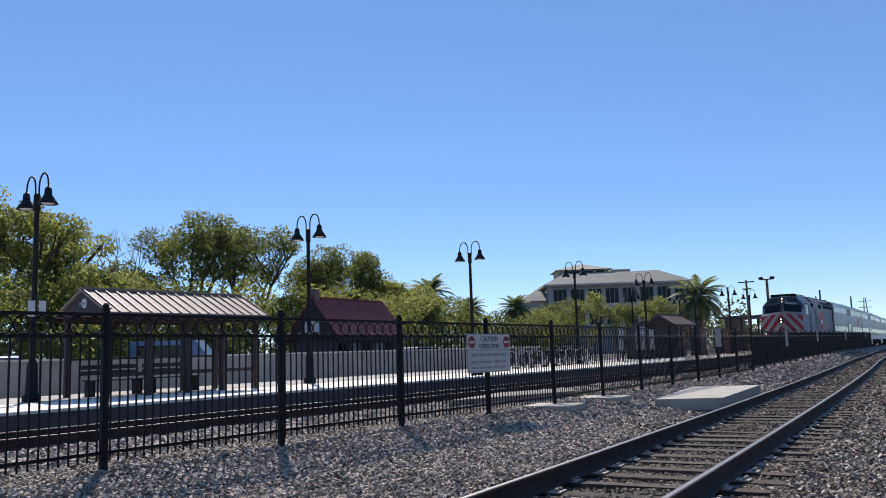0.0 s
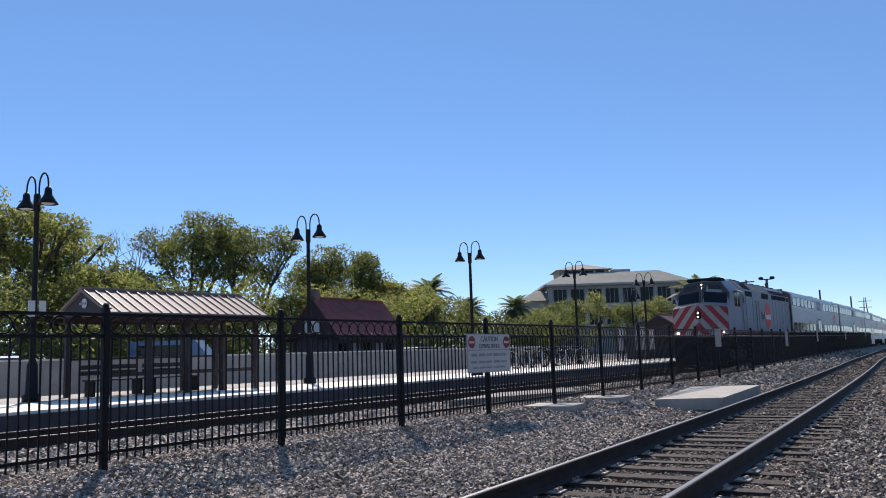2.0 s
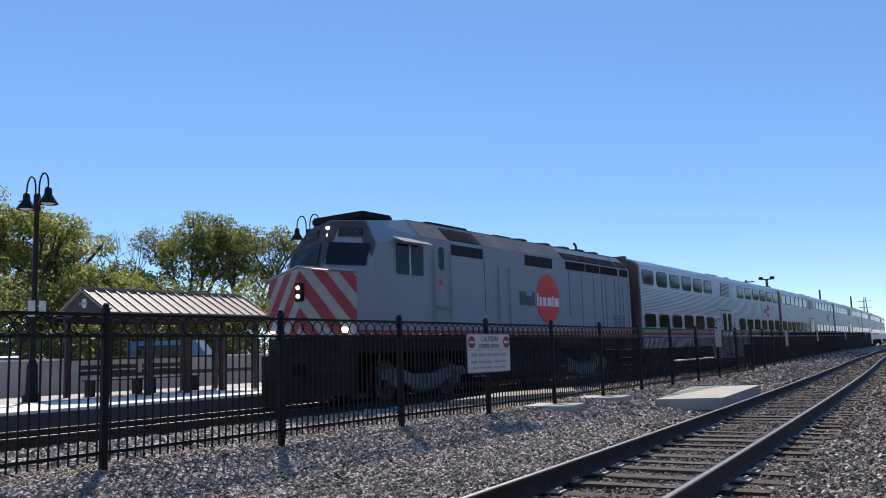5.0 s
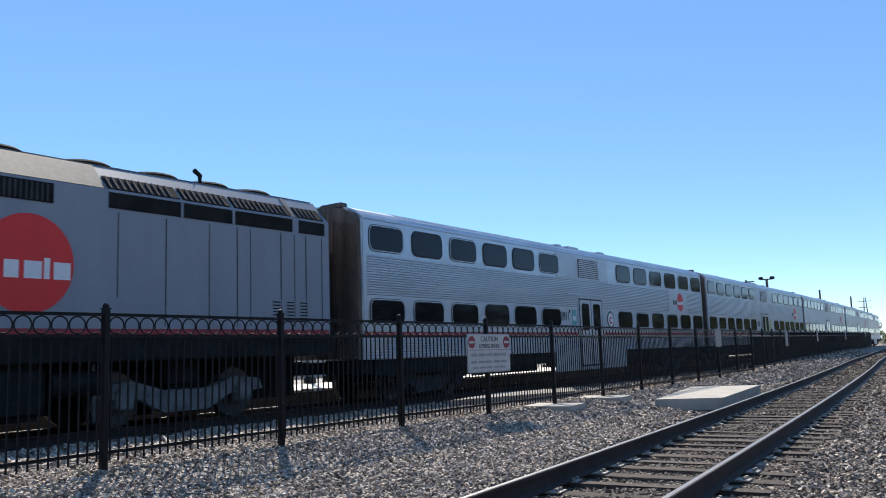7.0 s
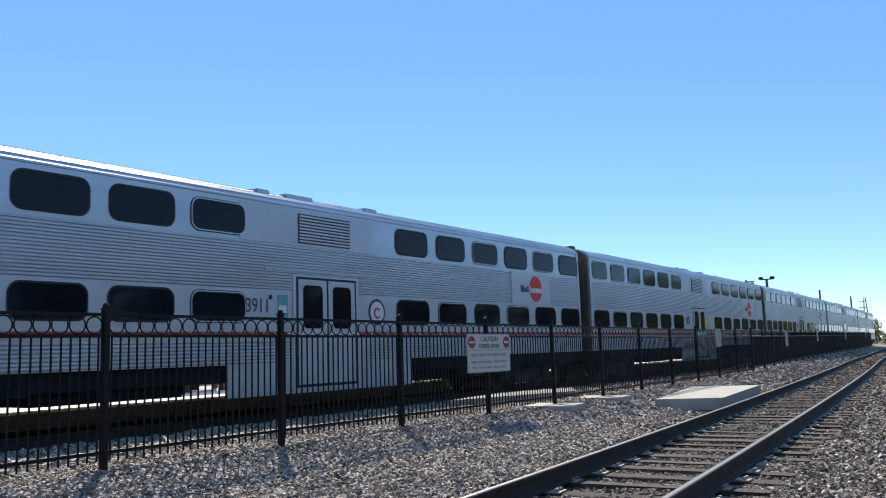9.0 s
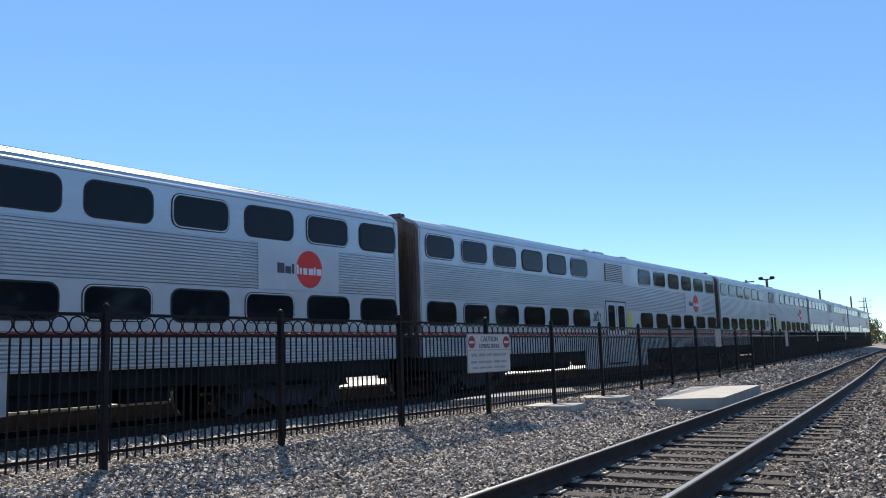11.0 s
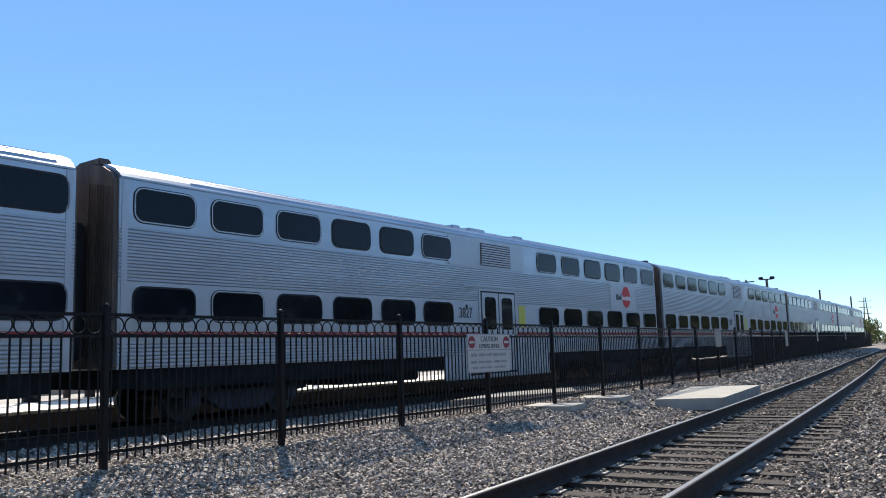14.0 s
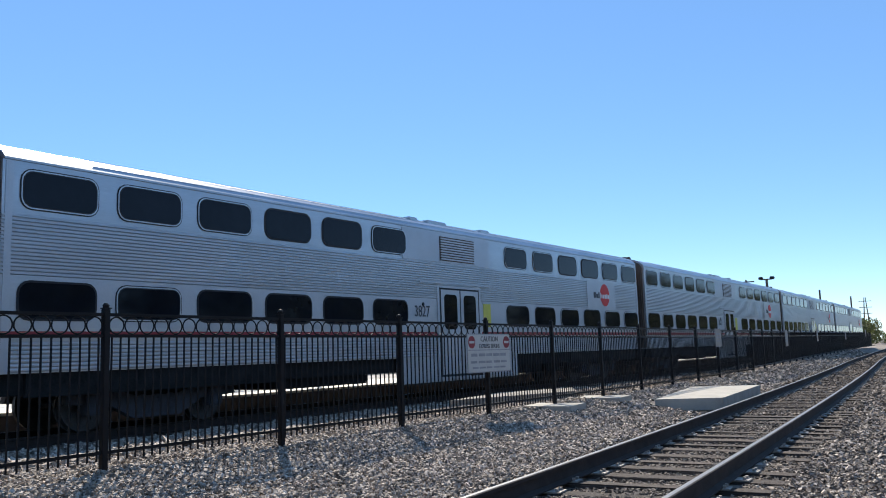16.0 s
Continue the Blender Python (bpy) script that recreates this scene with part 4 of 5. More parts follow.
# ---- office building ----
def build_office():
    b = thing("office_building", "three-storey grey office building with hipped roofs", "building", pose(-68.1, 124.65, 2.75, rz=36.0))
    W, D, H = 23.6, 16.0, 9.4
    part("wall", boxed(0, W, 0, D, -3.2, H, bevel=0.05), BLDG, b, "grey rendered wall")
    ov = 1.0

    def hip(nm, x0, x1, y0, y1, z, rise, inset, mt):
        bm = bmesh.new()
        lo = [bm.verts.new(q) for q in ((x0, y0, z), (x1, y0, z), (x1, y1, z), (x0, y1, z))]
        hi = [bm.verts.new(q) for q in ((x0 + inset, y0 + inset, z + rise), (x1 - inset, y0 + inset, z + rise), (x1 - inset, y1 - inset, z + rise), (x0 + inset, y1 - inset, z + rise))]
        bm.faces.new(lo)
        bm.faces.new(hi)
        for i in range(4):
            bm.faces.new((lo[i], lo[(i + 1) % 4], hi[(i + 1) % 4], hi[i]))
        return part(nm, bm, mt, b, "shallow hipped grey-green roof")
    hip("roof", -ov, W + ov, -ov, D + ov, H, 2.2, 4.4, BLDG_ROOF)
    part("eaves", boxed(-ov, W + ov, -ov, D + ov, H - 0.35, H - 0.004), BLDG, b, "pale eaves band")
    part("upper_storey", boxed(2.6, 11.4, 4.6, D - 3.6, H + 1.2, H + 2.9), BLDG, b, "set-back top storey")
    hip("upper_roof", 1.9, 12.1, 3.9, D - 2.9, H + 2.9, 1.3, 4.4, BLDG_ROOF)
    part("plant_room", boxed(12.2, 15.6, 6, 11, H + 1.5, H + 2.9, bevel=0.05), BLDG, b, "rooftop plant room")
    part("parapet", boxed(16.0, 20.5, 5.0, 11.0, H + 1.5, H + 2.4), BLDG, b)
    for k in range(4):
        part("window", boxed(3.4 + 1.9 * k, 4.9 + 1.9 * k, 4.54, 4.596, H + 1.9, H + 2.7), BLDG_GLASS, b)
    for row, (z0, z1) in enumerate(((6.0, 8.5), (2.4, 4.4))):
        for k in range(8):
            x = 0.75 + 2.98 * k
            w = part("window", boxed(x, x + 2.3, -0.06, -0.004, z0, z1), BLDG_GLASS, b, "dark tinted office window")
            for u in (0.0, 0.75, 1.5, 2.24):
                part("mullion", boxed(x + u, x + u + 0.06, -0.09, -0.06, z0, z1), BLDG, w)
        for k in range(4):
            y = 2 + 4 * k
            part("window", boxed(-0.06, -0.004, y, y + 2.4, z0, z1), BLDG_GLASS, b, "dark tinted office window")
    for k in range(9):
        x = 0.15 + 2.98 * k
        part("pilaster", boxed(x, x + 0.5, -0.16, -0.004, -3.2, H - 0.36), BLDG, b)
    # low wing to the left
    part("wing", boxed(-4.5, -0.01, 1.5, 14, -3.2, 6.8), BLDG, b)
    hip("wing_roof", -5.4, 2.4, 0.6, 15, 6.8, 1.9, 3.4, BLDG_ROOF)


def build_poles():
    def pole(label, x, y, h, r=0.15, arms=()):
        p = thing("utility_pole", label, "utility pole", pose(x, y, -0.3), group="poles along the line")
        part("pole", rod(bmesh.new(), (0, 0, 0), (0, 0, h), r, r * 0.7, 9), POLE_WOOD, p)
        for z, w in arms:
            part("crossarm", boxed(-w, w, -0.06, 0.06, z - 0.06, z + 0.06), POLE_WOOD, p)
        return p
    pole("wooden pole with a short crossarm", -24.4, 87, 7.9, 0.14, ((7.7, 0.8), (7.0, 0.45)))
    pole("dark steel pole beside the platform", -25.3, 83.5, 7.1, 0.11)
    pole("short dark pole beside the platform", -26.5, 87.4, 6.3, 0.09)
    f = pole("dark pole carrying two floodlights", -24.9, 96.9, 8.6, 0.2, ((8.55, 0.62),))
    for sg in (-1, 1):
        part("floodlight", boxed(sg * 0.62 - 0.22, sg * 0.62 + 0.22, -0.3, 0.25, 8.52, 8.85, bevel=0.07), BLACK, f, "black floodlight head")
    pole("tall wooden pole beyond the platform", -29.5, 147.1, 9.8, 0.2)
    pole("tall wooden pole beyond the platform", -31.7, 187.3, 10.3, 0.22)
    t = thing("transmission_tower", "thin lattice power tower on the skyline", "tower", pose(-46.1, 296.4, -0.3))
    for sx in (-1, 1):
        for sy in (-1, 1):
            part("leg", rod(bmesh.new(), (sx * 1.2, sy * 1.2, 0), (sx * 0.2, sy * 0.2, 14.8), 0.12, 0.1, 5), POLE_WOOD, t)
    for z in (9.6, 11.6, 13.6):
        part("arm", boxed(-1.9, 1.9, -0.08, 0.08, z - 0.08, z + 0.08), POLE_WOOD, t)
    # low station roofs in the distance
    for x, y, w, l, z in ((-28.9, 72.8, 2.2, 6, 3.4), (-27.9, 95.8, 2.6, 8, 4.2)):
        h = thing("far_canopy", "low dark platform canopy in the distance", "canopy", pose(x, y, -0.2), group="distant canopies")
        part("roof", boxed(-w, w, 0, l, z, z + 0.25, bevel=0.03), DARKWALL, h)
        for yy in (0.5, l - 0.7):
            part("post", boxed(-0.1, 0.1, yy, yy + 0.2, 0, z), MAROON, h)
        part("wall", boxed(-w * 0.7, -w * 0.6, 0.4, l - 0.4, 0, z), DARKWALL, h)


# ---- train ----
CAR = 26.5
LOCO = 17.55
HW = 1.52


def wheelset(parent, y, r=0.46, gauge=0.755):
    """Axle with two wheels, a part that turns."""
    bm = bmesh.new()
    rod(bm, (-0.85, 0, 0), (0.85, 0, 0), 0.09, n=10)
    for sg in (-1, 1):
        x0, x1 = sg * 0.70, sg * 0.83
        rod(bm, (x0, 0, 0), (x1, 0, 0), r, r * 0.985, 28)
        rod(bm, (sg * 0.66, 0, 0), (x0, 0, 0), r + 0.025, n=28)
        rod(bm, (x1, 0, 0), (sg * 0.87, 0, 0), 0.16, n=12)
        for k in range(4):
            a = math.pi * k / 2
            rod(bm, (sg * 0.83, 0.28 * math.cos(a), 0.28 * math.sin(a)), (sg * 0.845, 0.28 * math.cos(a), 0.28 * math.sin(a)), 0.05, n=8)
    w = part("wheelset", bm, WHEEL, parent, "dark steel wheels on their axle")
    w.location = (0, y, r)
    return w


def truck(parent, yc, base, r, mt, sets):
    t = part("truck", boxed(-0.9, 0.9, yc - 0.25, yc + 0.25, r - 0.05, r + 0.22, bevel=0.03), UNDER, parent, "wheel truck under the body")
    for sg in (-1, 1):
        x0, x1 = (0.93, 1.12) if sg > 0 else (-1.12, -0.93)
        bm = bmesh.new()
        h = base / 2
        prof = [(-h - 0.55, r + 0.05), (-h - 0.45, r + 0.28), (-h + 0.2, r + 0.33), (-0.45, r + 0.12), (0.45, r + 0.12), (h - 0.2, r + 0.33), (h + 0.45, r + 0.28), (h + 0.55, r + 0.05),
                (h + 0.2, r + 0.02), (h - 0.3, r + 0.0), (0.5, r - 0.28), (-0.5, r - 0.28), (-h + 0.3, r + 0.0), (-h - 0.2, r + 0.02)]
        plate(bm, [(x0, yc + u, v) for u, v in prof], (x1 - x0, 0, 0))
        part("side_frame", bm, mt, t, "cast steel side frame")
        for dy in (-h, h):
            part("axle_box", boxed(x0 - 0.02 if sg < 0 else x0, x1 + 0.1 if sg > 0 else x1, yc + dy - 0.17, yc + dy + 0.17, r - 0.17, r + 0.2, bevel=0.03), mt, t, "axle box")
        sp = bmesh.new()
        for dy in (-0.3, 0.0, 0.3):
            for k in range(5):
                torus(sp, ((x0 + x1) / 2, yc + dy, r - 0.16 + 0.07 * k), 0.085, 0.022, "z", 10, 4)
        part("springs", sp, mt, t, "coil springs")
        part("brake_cylinder", rod(bmesh.new(), (sg * 1.0, yc + 0.75, r + 0.1), (sg * 1.0, yc + 1.05, r + 0.1), 0.12, n=10), mt, t)
    for dy in (-base / 2, base / 2):
        sets.append((wheelset(parent, yc + dy, r), r))
    return t


def window_part(nm, parent, y, z, w, h, sg, trim, r=0.17):
    x = sg * HW
    seal = part(nm, plate(bmesh.new(), [(x + sg * 0.004, y + u, z + v) for u, v in rounded(w + 0.07, h + 0.07, r + 0.03)], (sg * 0.012, 0, 0)), RUBBER, parent, "rounded window in a dark seal")
    if trim:
        part("trim", plate(bmesh.new(), [(x + sg * 0.016, y + u, z + v) for u, v in rounded(w + 0.035, h + 0.035, r + 0.015)], (sg * 0.006, 0, 0)), CHROME, seal, "bright trim")
        part("inner_seal", plate(bmesh.new(), [(x + sg * 0.022, y + u, z + v) for u, v in rounded(w - 0.005, h - 0.005, r)], (sg * 0.003, 0, 0)), RUBBER, seal)
        part("pane", plate(bmesh.new(), [(x + sg * 0.025, y + u, z + v) for u, v in rounded(w - 0.045, h - 0.045, r - 0.015)], (sg * 0.003, 0, 0)), GLASS, seal, "dark tinted pane")
    else:
        part("pane", plate(bmesh.new(), [(x + sg * 0.016, y + u, z + v) for u, v in rounded(w, h, r)], (sg * 0.004, 0, 0)), GLASS, seal, "dark tinted pane")


def logo(parent, y, z, s, x, dark=True):
    """Red disc with a pale bar through it and a dark bar before it."""
    d = part("emblem", plate(bmesh.new(), [(x, y + s * math.cos(a * 0.1963), z + s * math.sin(a * 0.1963)) for a in range(32)], (0.006, 0, 0)), LOGO_RED, parent, "red disc emblem")
    k = s / 0.8
    for u, w, h in ((-0.80, 0.11, 0.40), (-0.62, 0.13, 0.28), (-0.40, 0.24, 0.28), (-0.07, 0.30, 0.28), (0.27, 0.10, 0.34), (0.44, 0.30, 0.28)):
        part("emblem_bar", boxed(x + 0.006, x + 0.010, y + k * u, y + k * (u + w), z - k * 0.24, z - k * 0.24 + k * h), LOGO_WHITE, d, "white block of the emblem")
    for u, w, h in ((-1.92, 0.40, 0.42), (-1.46, 0.32, 0.30), (-1.08, 0.14, 0.42)):
        part("emblem_bar", boxed(x, x + 0.006, y + k * u, y + k * (u + w), z - k * 0.24, z - k * 0.24 + k * h), LOGO_DARK, d, "dark block of the emblem")


def stretch_up(thing_ob, k):
    """Multiply the height of everything built so far on a thing."""
    for ob in thing_ob.children_recursive:
        ob.data.transform(Matrix.Diagonal((1, 1, k, 1)))


def passenger_car(sets, number, bike):
    c = thing("passenger_car", "two-level stainless steel commuter car with dark windows", "railway car", group="cars of the train")
    y0, y1 = 0.5, CAR - 0.3
    # side shell: flat bands at the windows, fluted bands between and below
    def flutes(z0, z1, n):
        out = []
        for i in range(n):
            a, b = z0 + (z1 - z0) * i / n, z0 + (z1 - z0) * (i + 1) / n
            d = b - a
            out += [(HW - 0.0, a), (HW + 0.014, a + 0.25 * d), (HW + 0.014, a + 0.6 * d), (HW - 0.0, a + 0.85 * d)]
        return out
    right = [(HW, 1.02)] + flutes(1.04, 1.5, 7) + [(HW, 1.52), (HW, 2.51)] + flutes(2.52, 3.47, 16) + [(HW, 3.48), (HW, 4.30)]
    left = [(-x, z) for x, z in right[::-1]]
    part("body", prism(bmesh.new(), right + left, y0, y1), STEEL, c, "fluted stainless steel body")
    roof = [(HW + 0.02, 4.304), (HW + 0.02, 4.34), (1.46, 4.42), (1.33, 4.52), (1.12, 4.60), (0.8, 4.67), (0.4, 4.715), (0, 4.73)]
    part("roof", prism(bmesh.new(), roof + [(-x, z) for x, z in roof[-2::-1]], y0 + 0.02, y1 - 0.02), STEEL_ROOF, c, "curved ribbed metal roof", smooth=False)
    rib = bmesh.new()
    for x, z in ((1.44, 4.43), (1.30, 4.53), (1.12, 4.598)):
        box(rib, x - 0.01, x + 0.01, y0 + 1.6, y1 - 0.3, z - 0.012, z + 0.012)
    part("roof_ribs", rib, STEEL_ROOF, c)
    for y, w in ((CAR / 2 - 0.5, 0.9), (CAR / 2 + 2.0, 0.5), (CAR / 2 - 1.6, 0.4)):
        part("roof_hatch", boxed(0.75, 1.22, y - w / 2, y + w / 2, 4.5, 4.655, bevel=0.03), STEEL_ROOF, c, "low roof hatch")
    part("stripe", boxed(HW + 0.004, HW + 0.02, y0 + 0.03, CAR / 2 - 1.1, 1.56, 1.66), STRIPE, c, "red stripe along the sill")
    part("stripe", boxed(HW + 0.004, HW + 0.02, CAR / 2 + 1.1, y1 - 0.03, 1.56, 1.66), STRIPE, c, "red stripe along the sill")
    rng = random.Random(number)
    ys = [1.48 + 1.745 * i for i in range(6)]
    ys += [25.4 - 1.78 * i for i in range(6)]
    for i, y in enumerate(ys):
        window_part("upper_window", c, y, 3.876, 1.32, 0.585, 1, rng.random() < 0.35)
        window_part("lower_window", c, y, 2.135, 1.32, 0.555, 1, rng.random() < 0.35)
        if i % 3 == 0:
            window_part("far_window", c, y, 3.876, 1.32, 0.585, -1, False)
    # corner posts, door pocket, doors
    for y in (y0 + 0.05, y1 - 0.17):
        part("corner_post", boxed(HW, HW + 0.016, y, y + 0.12, 1.02, 4.28), STEEL_FLAT, c, "smooth corner post")
    yd = 13.28
    part("vestibule_panel", boxed(HW + 0.002, HW + 0.017, yd - 2.55, yd + 1.65, 3.485, 4.27), STEEL_FLAT, c, "smooth panel above the doors")
    dp = part("door_frame", boxed(HW + 0.002, HW + 0.02, yd - 1.08, yd + 1.08, 0.42, 2.88, bevel=0.004), STEEL_FLAT, c, "smooth door surround")
    part("skirt", boxed(HW - 0.05, HW + 0.001, yd - 2.85, yd + 3.1, 0.39, 1.02), STEEL_FLAT, c, "low steel skirt under the doors")
    part("door_seal", boxed(HW + 0.02, HW + 0.0235, yd - 0.98, yd + 0.98, 0.5, 2.82), RUBBER, c, "dark seal round the doors")
    part("header", boxed(HW + 0.02, HW + 0.05, yd - 1.9, yd + 1.9, 2.92, 2.955), STEEL_FLAT, c, "thin drip rail")
    for k, (a, b) in enumerate(((-0.92, -0.03), (0.03, 0.92))):
        d = part("door", boxed(HW + 0.0235, HW + 0.032, yd + a, yd + b, 0.56, 2.77), STEEL_FLAT, c, "stainless sliding door leaf")
        part("door_window", plate(bmesh.new(), [(HW + 0.032, yd + (a + b) / 2 + u, 2.19 + v) for u, v in rounded(0.62, 0.92, 0.12)], (0.005, 0, 0)), GLASS, d, "dark door window")
    part("door_step", boxed(HW - 0.25, HW + 0.0, yd - 1.05, yd + 1.05, 0.60, 1.0), UNDER, c, "dark step well")
    v = part("air_vent", boxed(HW + 0.017, HW + 0.03, yd - 0.9, yd + 0.8, 3.54, 4.18), GRIME, c, "louvred air intake")
    for k in range(9):
        part("louvre", boxed(HW + 0.03, HW + 0.055, yd - 0.88, yd + 0.78, 3.565 + 0.068 * k, 3.6 + 0.068 * k), STEEL_FLAT, v)
    for a, b in ((-12.3, -1.2), (1.2, 12.7)):
        part("window_band", boxed(HW + 0.001, HW + 0.003, yd + a, yd + b, 1.72, 2.50), STEEL_FLAT, c, "smooth band round the lower windows")
    part("logo_panel", boxed(HW + 0.014, HW + 0.019, 21.5, 23.95, 2.52, 3.47), STEEL_FLAT, c, "smooth pale panel behind the emblem")
    logo(c, 23.0, 2.99, 0.40, HW + 0.02)
    words("car_number", str(number), 0.40, Matrix.Translation((HW + 0.012, yd - (2.07 if bike else 1.77), 2.17)) @ FACE_X, LOGO_DARK, c, "dark car number", squeeze=0.85)
    part("door_light", plate(bmesh.new(), [(HW + 0.004, yd - 1.72 + 0.04 * math.cos(a * 0.5236), 2.36 + 0.05 * math.sin(a * 0.5236)) for a in range(12)], (0.02, 0, 0)), RUBBER, c)
    if bike:
        b = part("bicycle_sign", plate(bmesh.new(), [(HW + 0.004, yd + 1.75 + 0.31 * math.cos(a * 0.2618), 2.12 + 0.31 * math.sin(a * 0.2618)) for a in range(24)], (0.012, 0, 0)), LOGO_DARK, c, "round bicycle sign with a dark ring")
        part("sign_face", plate(bmesh.new(), [(HW + 0.016, yd + 1.75 + 0.25 * math.cos(a * 0.2618), 2.12 + 0.25 * math.sin(a * 0.2618)) for a in range(24)], (0.004, 0, 0)), LOGO_WHITE, b)
        part("sign_mark", torus(bmesh.new(), (HW + 0.022, yd + 1.75, 2.10), 0.11, 0.025, "x", 16, 5, 40, 320), LOGO_RED, b)
        t = part("door_notice", boxed(HW + 0.004, HW + 0.012, yd - 1.52, yd - 1.22, 1.9, 2.42), TEAL, c, "teal notice panel")
        part("notice_bar", boxed(HW + 0.012, HW + 0.015, yd - 1.48, yd - 1.26, 2.05, 2.2), LOGO_WHITE, t)
    else:
        part("door_notice", boxed(HW + 0.004, HW + 0.012, yd + 1.22, yd + 1.62, 1.8, 2.45), YELLOW, c, "yellow notice panel beside the door")
    # ends
    ew = [(HW - 0.05, 1.05), (HW - 0.05, 4.25), (1.36, 4.42), (1.1, 4.55), (0.6, 4.66), (0, 4.68)]
    ew = ew + [(-x, z) for x, z in ew[-2::-1]]
    part("end_wall", prism(bmesh.new(), ew, y1 + 0.003, y1 + 0.06), GRIME, c, "grimy dark end wall")
    wall = part("end_wall", prism(bmesh.new(), ew, y0 - 0.08, y0 - 0.003), GRIME, c, "rust-brown streaked end wall")
    for k in range(9):
        x = 0.70 + 0.088 * k
        part("end_rib", boxed(x - 0.014, x + 0.014, y0 - 0.105, y0 - 0.08, 1.2, 4.3 - 0.02 * k, bevel=0.004), GRIME, wall)
    part("diaphragm", boxed(-0.62, 0.62, y0 - 0.36, y0 - 0.085, 1.2, 3.6, bevel=0.05), RUBBER, c, "black gangway diaphragm")
    part("end_hatch", boxed(0.2, 0.95, y0 - 0.06, y0 + 0.2, 4.60, 4.74, bevel=0.03), GRIME, c, "low roof-end hatch")
    stretch_up(c, 1.05)
    part("coupler", boxed(-0.15, 0.15, -0.5, y0, 0.75, 1.02, bevel=0.03), UNDER, c)
    # under the floor
    for yc in (3.7, CAR - 3.7):
        part("bolster", boxed(-1.1, 1.1, yc - 1.0, yc + 1.0, 0.35, 0.95, bevel=0.08), UNDER, c, "dark truck bolster")
    part("underframe", boxed(-1.4, 1.4, 0.6, CAR - 0.6, 0.72, 1.068), UNDER, c, "dark underframe")
    for a, b, z in ((6.6, 9.6, 0.50), (14.8, 18.4, 0.46), (18.6, 19.6, 0.45)):
        part("equipment_box", boxed(-1.25, 1.25, a, b, z, 0.74, bevel=0.04), UNDER, c, "dark equipment box")
    for yc in (3.7, CAR - 3.7):
        truck(c, yc, 2.6, 0.46, DARKWALL, sets)
    for a, b in ((1.0, 6.4), (CAR - 6.4, CAR - 1.0)):
        part("wheel_arch", boxed(HW - 0.12, HW - 0.04, a, b, 0.68, 1.068), UNDER, c)
    return c


def clip_poly(poly, a, b, c):
    """Keep the part of a polygon where a*u + b*v >= c."""
    out = []
    for i, p in enumerate(poly):
        q = poly[(i + 1) % len(poly)]
        dp, dq = a * p[0] + b * p[1] - c, a * q[0] + b * q[1] - c
        if dp >= 0:
            out.append(p)
        if dp * dq < 0:
            t = dp / (dp - dq)
            out.append((p[0] + t * (q[0] - p[0]), p[1] + t * (q[1] - p[1])))
    return out


